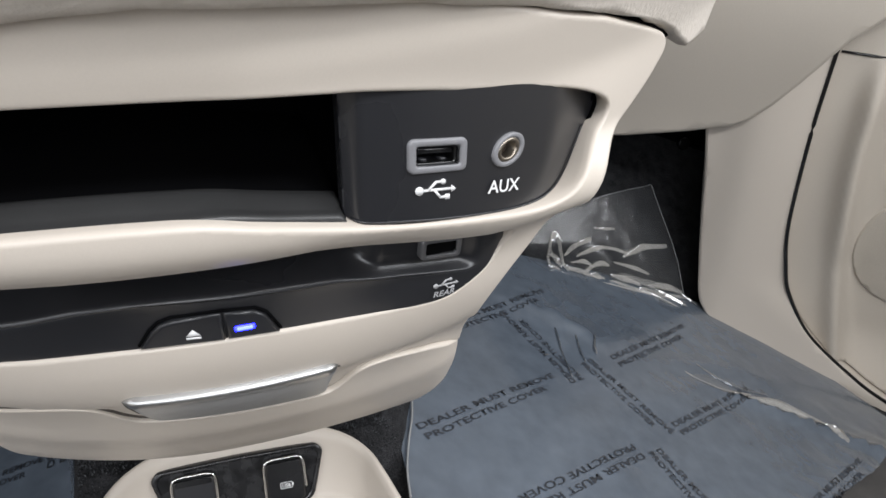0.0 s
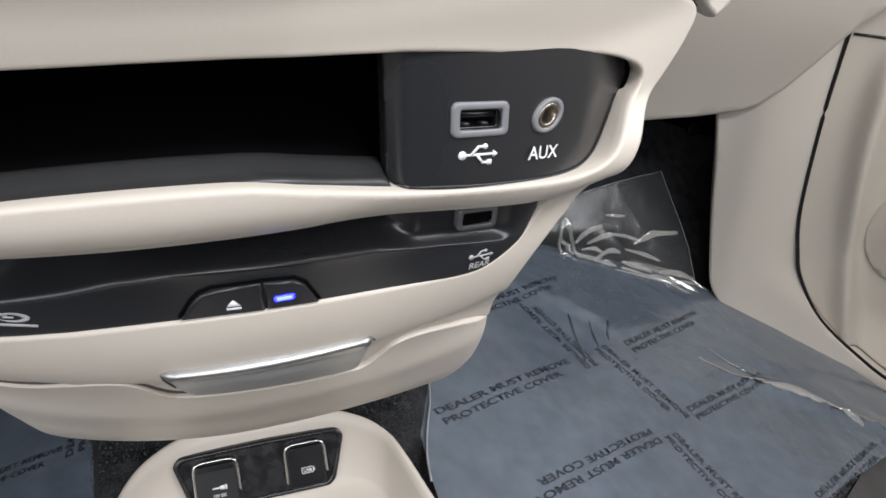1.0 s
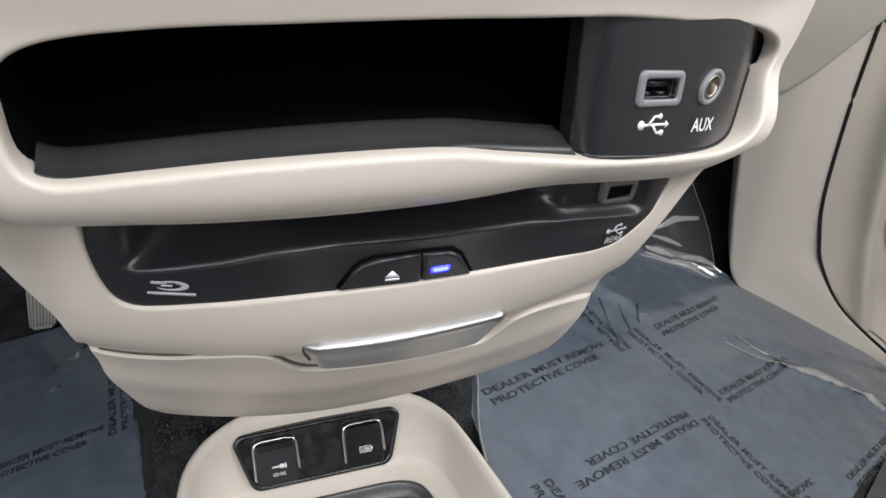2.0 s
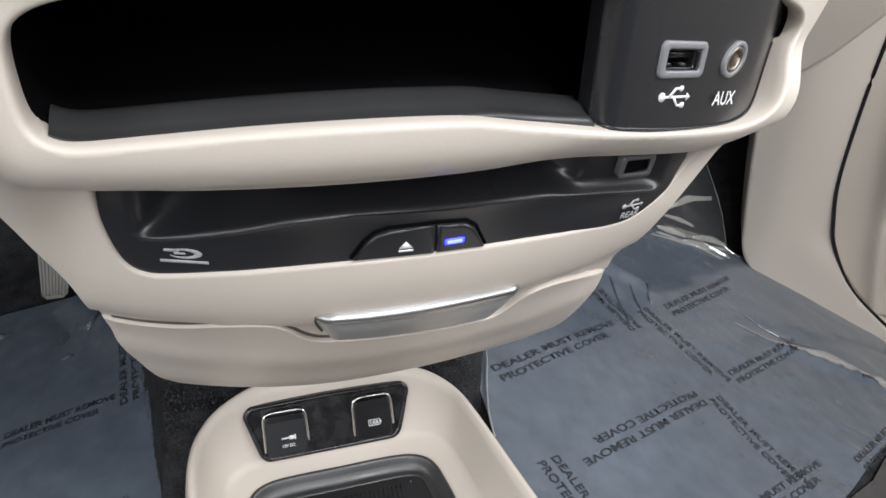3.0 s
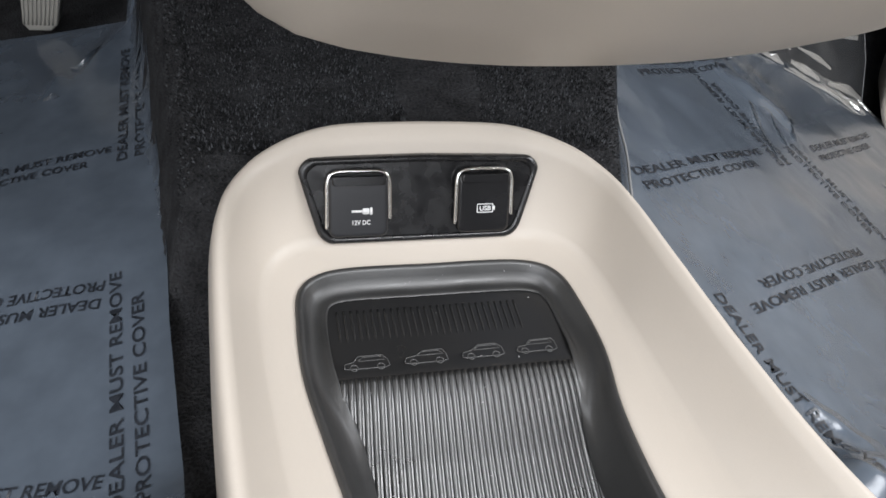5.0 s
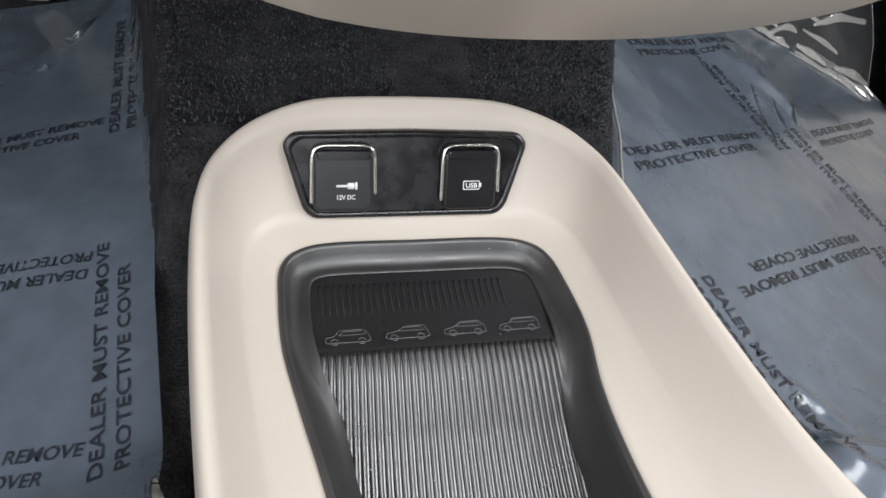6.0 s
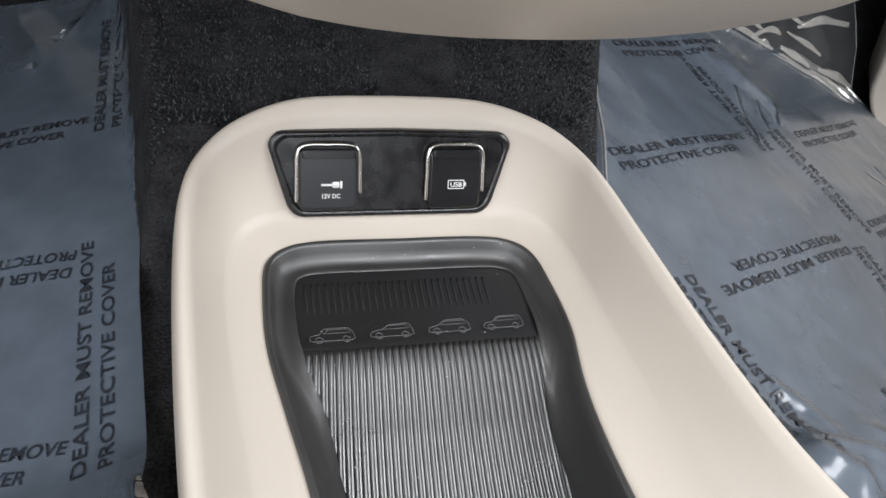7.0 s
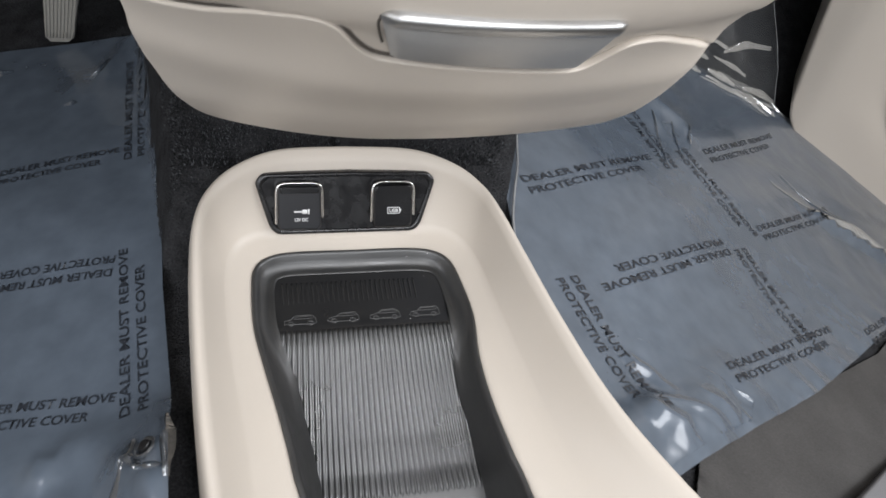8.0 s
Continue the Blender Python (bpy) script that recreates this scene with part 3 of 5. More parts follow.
def lift(u, v):
    """The bin's frame stands proud, and the joint by the handle is dished."""
    return 0.0035 * blend(0.386, 0.400, v + drop(u)) * blend(0.47, 0.455, v) * (1 - smooth_side(u)) - 0.0015 * blend(0.324, 0.316, v)


bm = sheet(outer, [bin_hole, fascia_hole], lambda u, v: on_stack(u, v, lift(u, v)), 0.0017)
for _ in range(4):
    bmesh.ops.smooth_vert(bm, verts=[v for v in bm.verts if not v.is_boundary], factor=0.5, use_axis_x=True, use_axis_y=True, use_axis_z=True)
roll(bm, [(0.0007, 0.0005), (0.0012, 0.0018), (0.0012, 0.006), (0.0, 0.045)])
part("shell", bm, BEIGE, stack)

# drawer under the joint
low_right = [(0.1087, 0.2955), (0.1088, 0.290), (0.1095, 0.275), (0.1090, 0.258), (0.1045, 0.2400), (0.0930, 0.2250), (0.0750, 0.2125), (0.055, 0.2065), (0.030, 0.2050), (0.0, 0.2046)]
low_left = [(-0.1035, 0.306), (-0.1023, 0.29), (-0.0995, 0.274), (-0.0958, 0.26), (-0.0921, 0.248), (-0.087, 0.236), (-0.0805, 0.2235), (-0.07, 0.2125), (-0.055, 0.2068), (-0.038, 0.205), (-0.02, 0.2046)]
gap = 0.0018
drawer_line = [(x, z - gap) for x, z in reversed(seam_line)] + [(x, z - gap * 0.6) for x, z in low_right] + [(x, z - gap * 0.6) for x, z in reversed(low_left)]
bm = sheet(drawer_line, [], lambda u, v: on_stack(u, v, 0.0006 * blend(0.33, 0.30, v) - 0.003 * blend(0.095, 0.112, abs(u)) ** 2), 0.0026)
roll(bm, [(0.0004, 0.0006), (0.0012, 0.003), (0.0016, 0.01), (0.0, 0.03), (-0.005, 0.06), (-0.02, 0.16)])
drawer = part("drawer", bm, BEIGE, stack)

# side panels that run forward from the stack's edges
for s, line in ((1, edge_right), (-1, edge_left)):
    line = curve([((0.1400 if s > 0 else -0.1185), 0.390)] + line, 50)
    rows = [[Vector((x + s * (dx if s > 0 else min(dx * 1.3, 0.0125)) * blend(0.318, 0.372, z), face_y(x, z) + dy, z + dz)) for x, z in line] for dx, dy, dz in ((-0.0025, 0.0045, 0.0), (0.0, 0.008, 0.0), (0.007, 0.03, 0.0), (0.0155, 0.065, -0.002), (0.022, 0.105, -0.004), (0.026, 0.16, -0.004), (0.026, 0.26, 0.0))]
    part("side_panel", loft(rows), BEIGE, stack, "smooth beige side panel behind a fine joint")

# silver pull handle of the drawer: a bright rolled lip over a dished face
top_l, top_r = Vector((-0.0295, 0.3266)), Vector((0.0448, 0.3245))
rows, face_rows = [], []
for i in range(45):
    f = i / 44
    x0 = top_l.x + (top_r.x - top_l.x) * f
    zt = top_l.y + (top_r.y - top_l.y) * f + 0.0022 * min(1, f / 0.06, (1 - f) / 0.06) ** 0.5
    xb = -0.0235 + 0.0655 * f
    end = min(1.0, f / 0.05, (1 - f) / 0.05) ** 0.5
    for out, steps in ((rows, ((-0.14, -0.002), (-0.15, 0.0022), (-0.14, 0.0038), (-0.11, 0.0050), (-0.06, 0.0056), (-0.01, 0.0055), (0.03, 0.0050), (0.06, 0.0042))),
                       (face_rows, ((0.04, 0.0042), (0.10, 0.0043), (0.24, 0.0047), (0.4, 0.0048), (0.6, 0.0042), (0.8, 0.0034), (0.93, 0.0026), (0.975, 0.0020), (1.0, 0.0008), (1.01, -0.002)))):
        out.append([on_stack(x0 + (xb - x0) * s, zt + (0.3088 - 0.0056 * f - zt) * s, 0.55 * off * end + 0.0004) for s, off in steps])
handle = part("handle", loft(face_rows), PULL, drawer, "dull silver pull handle with a dished face")
part("lip", loft(rows), SILVER, handle, "bright rolled silver lip")

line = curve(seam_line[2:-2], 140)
part("joint", tube([on_stack(x, z - gap * 0.5, -0.0021 - 0.0012 * blend(0.03, 0.05, x)) for x, z in line], 0.0013, 6), GROOVE_SHADE, drawer, "brown strip for the shaded joint above the drawer")
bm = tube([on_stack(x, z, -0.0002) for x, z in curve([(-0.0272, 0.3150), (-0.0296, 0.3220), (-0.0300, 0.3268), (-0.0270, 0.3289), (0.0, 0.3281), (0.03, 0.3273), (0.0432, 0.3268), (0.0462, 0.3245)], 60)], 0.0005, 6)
part("handle_joint", bm, GROOVE_SHADE, drawer, "brown strip for the shaded joint round the handle")

# open storage bin
liner = [(x, z) for x, z in bin_hole]
depth = 0.155
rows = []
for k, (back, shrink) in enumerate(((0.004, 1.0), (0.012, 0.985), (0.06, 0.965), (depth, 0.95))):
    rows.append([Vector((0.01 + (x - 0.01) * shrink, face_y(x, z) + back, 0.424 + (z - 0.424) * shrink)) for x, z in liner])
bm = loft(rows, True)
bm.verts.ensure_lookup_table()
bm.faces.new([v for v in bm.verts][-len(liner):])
part("bin_liner", bm, CAVITY, stack, "storage bin lining, near-black in place of its shade")

lip_line = sorted((x, z) for x, z in bin_hole if z < 0.4165 and -0.093 < x < 0.06)

# rubber apron along the bin's floor, dished at its passenger end
rows = []
for i in range(90):
    f = i / 89
    x = -0.0905 + 0.1345 * f
    zb = np.interp(x, [p[0] for p in lip_line], [p[1] for p in lip_line])
    crest = 0.0038 + 0.0006 * math.sin(f * 2.2)
    dish = blend(0.66, 0.80, f) * (1 - blend(0.985, 1.0, f))
    end = min(1.0, (1 - f) / 0.012 + 0.15)
    row = []
    for back, up, back2, up2 in ((0.0004, -0.0012, 0.0004, -0.0012), (0.0004, 0.0006, 0.0004, 0.0012), (0.0010, 0.0011, 0.0009, 0.0021), (0.0022, crest * 0.28, 0.0020, 0.0024), (0.0040, crest * 0.52, 0.0034, 0.0022), (0.0062, crest * 0.74, 0.0055, 0.0023),
                                 (0.0085, crest * 0.92, 0.0085, 0.0036), (0.0105, crest, 0.0115, crest * 0.78), (0.0125, crest * 0.94, 0.0140, crest * 0.9), (0.0145, crest * 0.6, 0.0160, crest * 0.5), (0.15, -0.001, 0.15, -0.001)):
        row.append((x, face_y(x, zb) + back + (back2 - back) * dish, zb + (up + (up2 - up) * dish) * end))
    rows.append(row)
# Split from the mat so the bin's inner shade sits in the colour.
part("bin_floor", loft([row[-2:] for row in rows]), CAVITY, stack, "storage bin floor, near-black in place of its shade")
part("bin_mat", loft([row[:-1] for row in rows]), BIN_RUBBER, stack, "dark rubber mat with a raised sloping lip")

# port panel at the bin's passenger side
panel_line = [(0.0435, 0.4062), (0.055, 0.4036), (0.0859, 0.3962), (0.110, 0.3908), (0.125, 0.3898), (0.1335, 0.3918), (0.1410, 0.3978), (0.1490, 0.4070), (0.1540, 0.4118), (0.1545, 0.4165), (0.1500, 0.4215), (0.1320, 0.4315), (0.1015, 0.4404), (0.070, 0.4470), (0.0430, 0.4550)]


def on_panel(u, v, off=0.0):
    """The socket panel's own bowed face, set back behind the bin's frame."""
    y = -0.2485 + 2.75 * u * u + 0.007 * (1 - blend(0.0415, 0.0510, u)) ** 2 + 0.007 * blend(0.118, 0.15, u)
    n = Vector((5.5 * u, -1, 0.08)).normalized()
    return Vector((u, y, v)) + n * off


jack = lambda r, n: [(0.1000 + 1.22 * (x - 0.1000), z) for x, z in disc(0.1000, 0.4157, r, n)]
well = lambda cx, cz, w, h, tilt: [(x, z + tilt * (x - cx)) for x, z in rrect(cx, cz, w * 0.74, h * 0.58, min(w, h) * 0.08, 6)]
bm = sheet(panel_line, [well(0.0724, 0.4214, 0.0205, 0.0106, -0.19), jack(0.0028, 20)], on_panel, 0.0016)
roll(bm, [(0.0, 0.001), (0.0, 0.007)])
port_panel = part("port_panel", bm, FACE, stack, "dark grey moulded panel with two sockets")
bm = tube([on_panel(x, z, 0.0004) for x, z in curve([(0.0450, 0.4072), (0.060, 0.4036), (0.0859, 0.3974), (0.110, 0.3920), (0.1235, 0.3912), (0.1318, 0.3930), (0.1392, 0.3985), (0.1465, 0.4068)], 40)], 0.00035, 6)
part("edge_bead", bm, FACE, stack)


def usb_port(cx, cz, w, h, place, parent, tilt, deep=0.0065, bezel=GREY_BEZEL):
    """A data socket: grey frame, dark well, black tongue with contacts."""
    sh = lambda k: [(cx + (x - cx), cz + (z - cz) + tilt * (x - cx)) for x, z in rrect(cx, cz, w * k[0], h * k[1], min(w, h) * k[2], 6)]
    rim = part("usb_port", ring_slab(sh((1, 1, 0.2)), sh((0.74, 0.58, 0.08)), place, -0.001, 0.0011), bezel, parent, "grey framed USB socket")
    bm = bmesh.new()
    hole = sh((0.74, 0.58, 0.08))
    a, b = [bm.verts.new(place(u, v, 0.0007)) for u, v in hole], [bm.verts.new(place(u, v, -deep)) for u, v in hole]
    for i in range(len(hole)):
        j = (i + 1) % len(hole)
        bm.faces.new((a[i], a[j], b[j], b[i]))
    bm.faces.new(b)
    part("well", bm, CAVITY, rim, "black socket well")
    bm = slab([(x, z) for x, z in rrect(cx, cz + h * 0.11, w * 0.62, h * 0.16, 0.0002, 2)], lambda u, v, o: place(u, v + tilt * (u - cx), o), -0.006, -0.0012)
    part("tongue", bm, BLACK, rim)
    if deep < 0:
        return rim
    for k in (-0.17, 0.17):
        bm = slab(rrect(cx + k * w, cz - h * 0.17, w * 0.09, h * 0.09, 0.0001, 1), lambda u, v, o: place(u, v + tilt * (u - cx), o), -0.0055, -0.0015)
        part("contact", bm, FACE, rim)
    bm = ring_slab(sh((0.72, 0.56, 0.08)), sh((0.66, 0.46, 0.06)), place, -0.004, -0.0006)
    part("metal_shell", bm, shade("dull_steel", (0.10, 0.10, 0.10), 0.35, 1.0, relief=0), rim)
    return rim


usb_port(0.0724, 0.4214, 0.0205, 0.0106, on_panel, stack, -0.19)
ring = part("aux_socket", ring_slab(jack(0.0056, 28), jack(0.0040, 28), on_panel, -0.001, 0.0012), GREY_BEZEL, stack, "grey ringed headphone socket")
part("collar", ring_slab(jack(0.0040, 24), jack(0.0026, 24), on_panel, -0.003, 0.0009), NICKEL, ring, "dull metal collar")
bm = bmesh.new()
a, b = ([bm.verts.new(on_panel(u, v, o)) for u, v in jack(0.0027, 20)] for o in (0.0004, -0.006))
for i in range(20):
    bm.faces.new((a[i], a[(i + 1) % 20], b[(i + 1) % 20], b[i]))
bm.faces.new(b)
part("barrel", bm, shade("brown_socket", (0.05, 0.032, 0.02), 0.5, relief=0), ring)
part("usb_mark", flat_shapes([[(x, z - 0.2 * (x - 0.0722)) for x, z in poly] for poly in trident(0.0722, 0.4105, 0.0142)], on_panel, 0.0005), WHITE_INK, stack, "white printed data-port mark")
part("aux_lettering", lettering("AUX", lambda u, v, o: on_panel(u, v - 0.25 * (u - 0.092), o), 0.0918, 0.4030, 0.0140, 0.0046, 0.0009, 0.05), WHITE_INK, stack, "white printed letters AUX")

# black disc player face with a scooped slot
RIDGE = [(-0.1, 0.3655), (-0.0789, 0.3658), (-0.0665, 0.3676), (-0.0517, 0.3704), (-0.0360, 0.3742), (-0.0191, 0.3763), (-0.0081, 0.3761), (0.0167, 0.3745), (0.0452, 0.3722), (0.0695, 0.3668), (0.0962, 0.3600), (0.12, 0.358)]


TOPS = sorted((x, z) for x, z in fascia_hole if z > 0.3702)
LOWS = sorted((x, z) for x, z in fascia_hole if z < 0.3702)


def fascia_off(u, v):
    r = float(np.interp(u, [p[0] for p in RIDGE], [p[1] for p in RIDGE]))
    wide = blend(-0.0825, -0.062, u) * (1 - blend(0.038, 0.062, u))
    rim_w = blend(-0.0835, -0.074, u) * (1 - blend(0.094, 0.103, u))
    t = max(0.0, v - r)
    shelf = min(1.0, t / 0.0065)
    return -0.0012 + 0.0010 * blend(0.366, 0.356, v) * blend(0.04, 0.075, u) - 0.030 * wide * shelf ** 0.8 - 0.0030 * rim_w * min(1.0, t / 0.003) + 0.0012 * rim_w * math.exp(-((v - r) / 0.0011) ** 2)


def on_fascia(u, v, off=0.0):
    return on_plate(u, v, off + fascia_off(u, v))


rows = []
for u in np.linspace(-0.0930, 0.1132, 138):
    r = float(np.interp(u, [p[0] for p in RIDGE], [p[1] for p in RIDGE]))
    lo = float(np.interp(u, [p[0] for p in LOWS], [p[1] for p in LOWS])) - 0.0006
    hi = float(np.interp(u, [p[0] for p in TOPS], [p[1] for p in TOPS])) + 0.0015
    vs = list(np.linspace(lo, r - 0.0022, 7)) + [r + d for d in (-0.0016, -0.0011, -0.0007, -0.0003, 0.0, 0.0003, 0.0006, 0.0010, 0.0015, 0.0022, 0.0030, 0.004, 0.0052, 0.0064)] + list(np.linspace(r + 0.0072, hi, 4))
    rows.append([on_fascia(u, v) for v in vs])
bm = loft(rows)
player = part("disc_player", bm, FACE, stack, "black disc player face with a scooped loading slot")
slot = [(-0.065, 0.3835), (0.0430, 0.3815), (0.0420, 0.3860), (0.0, 0.3890), (-0.0645, 0.3880)]
part("slot", slab(slot, on_fascia, -0.002, 0.0012), CAVITY, player, "dark disc slot")
for name, line, lab in (("eject_button", [(-0.0194, 0.3578), (-0.0154, 0.3642), (-0.0126, 0.3670), (-0.0084, 0.3686), (0.0061, 0.3686), (0.0068, 0.3574)], "black eject button"), ("power_button", [(0.0076, 0.3574), (0.0069, 0.3686), (0.0165, 0.3676), (0.0200, 0.3650), (0.0243, 0.3566)], "black button with a blue light")):
    button = part(name, slab(line, on_fascia, -0.001, 0.0019, 0.0011), FACE, player, lab)
    mid = (sum(x for x, z in line) / len(line), sum(z for x, z in line) / len(line))
    groove = [(x + 0.0005 * (1 if x > mid[0] else -1), z + 0.0005) for x, z in (line[:4] if name == "eject_button" else line[1:])]
    if name == "eject_button":
        groove += [(0.0065, 0.3691)]
    part("groove", tube([on_fascia(x, z, 0.0003) for x, z in groove], 0.00055, 6), CAVITY, button)
part("eject_mark", flat_shapes([[(-0.0052, 0.3615), (-0.0007, 0.3613), (-0.0030, 0.3640)], bar((-0.0052, 0.3605), (-0.0006, 0.3603), 0.0007)], on_fascia, 0.0021), WHITE_INK, player, "white eject triangle")
part("indicator", flat_shapes([rrect(0.0130, 0.3617, 0.0066, 0.0022, 0.0007, 3)], on_fascia, 0.0021), LED, player, "glowing blue indicator light")
part("indicator_core", flat_shapes([rrect(0.0130, 0.3617, 0.0050, 0.0012, 0.0003, 3)], on_fascia, 0.0024), LED_CORE, player)
usb_port(0.0845, 0.3731, 0.0176, 0.0098, lambda u, v, o=0.0: on_fascia(u, v, max(o, -0.0006) * 1.6 + 0.0014), player, -0.22, -0.0002, DARK_BEZEL)
part("usb_mark", flat_shapes([[(x, z - 0.16 * (x - 0.0870)) for x, z in poly] for poly in trident(0.0870, 0.3563, 0.0110)], on_fascia, 0.0006), GREY_INK, player, "grey printed data-port mark")
part("rear_lettering", lettering("REAR", lambda u, v, o: on_fascia(u, v - 0.16 * (u - 0.082), o), 0.0816, 0.3518, 0.0095, 0.0028, 0.0006, 0.15), GREY_INK, player, "grey printed letters REAR")
swirl = []
for k in range(20):
    a0, a1 = radians(-150 + 15 * k), radians(-150 + 15 * (k + 1))
    w0, w1 = 0.0011 * math.sin(math.pi * (k + 0.3) / 21), 0.0011 * math.sin(math.pi * (k + 1.3) / 21)
    swirl.append([(-0.0690 + (0.0044 + w0) * math.cos(a0), 0.3606 + (0.0016 + w0 * 0.5) * math.sin(a0)), (-0.0690 + (0.0044 + w1) * math.cos(a1), 0.3606 + (0.0016 + w1 * 0.5) * math.sin(a1)),
                  (-0.0690 + (0.0044 - w1) * math.cos(a1), 0.3606 + (0.0016 - w1 * 0.5) * math.sin(a1)), (-0.0690 + (0.0044 - w0) * math.cos(a0), 0.3606 + (0.0016 - w0 * 0.5) * math.sin(a0))])
swirl += [rrect(-0.0722, 0.3617, 0.0046, 0.0010, 0.0004, 2), rrect(-0.0700, 0.3606, 0.0034, 0.0007, 0.0003, 2), bar((-0.0760, 0.3574), (-0.0620, 0.3572), 0.0010)]
part("disc_mark", flat_shapes(swirl, on_fascia, 0.0006), GREY_INK, player, "pale printed swirl mark over a bar")

# grained upper trim above the dark joint
upper_left = [(0.0, 0.4788), (0.045, 0.4720), (0.085, 0.4664), (0.118, 0.4604), (0.1405, 0.4530), (0.1465, 0.4465), (0.152, 0.4435), (0.162, 0.447), (0.172, 0.458), (0.190, 0.49), (0.215, 0.55), (0.0, 0.58)]
upper_half = [(0.0, 0.4788), (0.0455, 0.4752), (0.0959, 0.4662), (0.142, 0.4553), (0.176, 0.4447), (0.200, 0.4345), (0.2085, 0.4285), (0.2210, 0.4222), (0.240, 0.4245), (0.255, 0.442), (0.265, 0.49), (0.275, 0.55), (0.0, 0.58)]
bm = sheet(upper_half + [(-x, z) for x, z in reversed(upper_left) if x > 0], [], lambda u, v: on_stack(u, v, 0.004 + 0.012 * blend(0.46, 0.50, v)), 0.0045)
roll(bm, [(0.002, 0.002), (0.003, 0.008), (0.0, 0.06)])
upper = part("upper_trim", bm, BEIGE_GRAIN, stack, "grained beige trim above a dark joint")
rows = [[on_stack(-x, z + d, o) for x, z in reversed(upper_left[1:7])] + [on_stack(x, z + d, o) for x, z in upper_half[:7]] for d, o in ((0.0012, 0.001), (-0.0015, -0.0025), (-0.006, -0.004))]
part("joint", loft(rows), CAVITY, stack, "dark recessed joint")
# Unseen filler box, carried down to keep light off the tunnel.
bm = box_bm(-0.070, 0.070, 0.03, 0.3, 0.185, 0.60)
part("core", bm, CAVITY, stack, "unseen black box inside the stack, added to block light")


# ---- the low tray console between the seats ----
console = thing("floor_console", "low beige floor console with a tray and two capped sockets", "car console")
# half loops from the front centre to the rear: x, y, z for the passenger side, then x for the driver side
RIM = [(0, 0.0155, 0.1090, 0), (0.045, 0.0130, 0.1085, 0.045), (0.075, 0.001, 0.1050, 0.074), (0.0925, -0.017, 0.1008, 0.091), (0.1005, -0.041, 0.0985, 0.0985), (0.1090, -0.075, 0.0925, 0.1000), (0.1215, -0.125, 0.084, 0.0985), (0.1375, -0.18, 0.077, 0.0945), (0.1625, -0.235, 0.072, 0.0885), (0.206, -0.32, 0.068, 0.082), (0.25, -0.5, 0.065, 0.078)]
TRAY = [(0, -0.0335, 0.0535, 0), (0.040, -0.0335, 0.0535, 0.036), (0.0590, -0.0365, 0.0530, 0.0535), (0.0690, -0.0450, 0.0520, 0.0625), (0.0735, -0.0620, 0.0500, 0.0645), (0.0766, -0.0900, 0.0470, 0.0640), (0.0738, -0.120, 0.0440, 0.0585), (0.0748, -0.150, 0.0410, 0.0522), (0.0795, -0.185, 0.0375, 0.0464), (0.0875, -0.24, 0.035, 0.041), (0.11, -0.5, 0.033, 0.037)]
LEDGE = [(0, -0.0180, 0.0585, 0), (0.046, -0.0180, 0.0585, 0.046), (0.068, -0.0225, 0.0600, 0.066), (0.081, -0.034, 0.0595, 0.0775), (0.088, -0.055, 0.0580, 0.0815), (0.092, -0.085, 0.0555, 0.0810), (0.098, -0.125, 0.051, 0.0770), (0.105, -0.170, 0.047, 0.0710), (0.115, -0.23, 0.044, 0.065), (0.13, -0.30, 0.042, 0.060), (0.15, -0.5, 0.04, 0.057)]
NU = 61


def both(half):
    """The full loop, from the rear of the driver side round the front to the rear of the passenger side."""
    right = curve([q[:3] for q in half], NU)
    left = curve([(-q[3], q[1], q[2]) for q in half], NU)[::-1]
    return np.vstack([left[:-1], right])


rim, ledge, tray_edge = both(RIM), both(LEDGE), both(TRAY)



def out_from(loop, k, dz):
    d = np.gradient(loop, axis=0)
    n = np.stack([-d[:, 1], d[:, 0], np.zeros(len(d))], 1)
    n /= np.linalg.norm(n, axis=1)[:, None]
    return loop + n * k + np.array([0, 0, dz])


rows = [out_from(rim, 0.006, -0.12), out_from(rim, 0.004, -0.05), out_from(rim, 0.0022, -0.012), out_from(rim, 0.0012, -0.006), out_from(rim, 0.0, -0.002), out_from(rim, -0.0018, 0.0), out_from(rim, -0.0045, -0.0003)]
for k, sag in ((0.16, 0.0000), (0.28, 0.0012), (0.42, 0.002), (0.58, 0.0024), (0.75, 0.002), (0.9, 0.001), (1.0, 0.0)):
    a = out_from(rim, -0.0045, -0.0006)
    rows.append(a + (ledge - a) * k + np.array([0, 0, -sag]))
for k in (0.25, 0.5, 0.8, 1.0):
    rows.append(ledge + (tray_edge - ledge) * k + np.array([0, 0, -0.0008 * math.sin(math.pi * k)]))
rows.append(tray_edge + np.array([0, 0, -0.01]))
bm = loft(rows)
part("body", bm, BEIGE, console)


# socket panel on the sloping front face
PAN_T, PAN_B = Vector((0, 0.0, 0.0950)), Vector((0, -0.0172, 0.0605))
PAN_UP = (PAN_T - PAN_B).normalized()
PAN_OUT = Vector((0, -PAN_UP.z, PAN_UP.y))


def on_face(u, v, off=0.0):
    """u across, v up the sloping socket panel from its lower edge."""
    return PAN_B + Vector((u, 0, 0)) + PAN_UP * v + PAN_OUT * off


outline = round_poly([(-0.0465, -0.0012), (0.0465, -0.0012), (0.0512, 0.0030), (0.0552, 0.0160), (0.0606, 0.0350), (0.0560, 0.0404), (0.0, 0.0414), (-0.0560, 0.0404), (-0.0606, 0.0350), (-0.0552, 0.0160), (-0.0512, 0.0030)], 0.0030)
panel = part("socket_panel", slab(outline, on_face, -0.004, 0.0026, 0.0008), PLATE, console, "glossy black trapezoid socket panel")
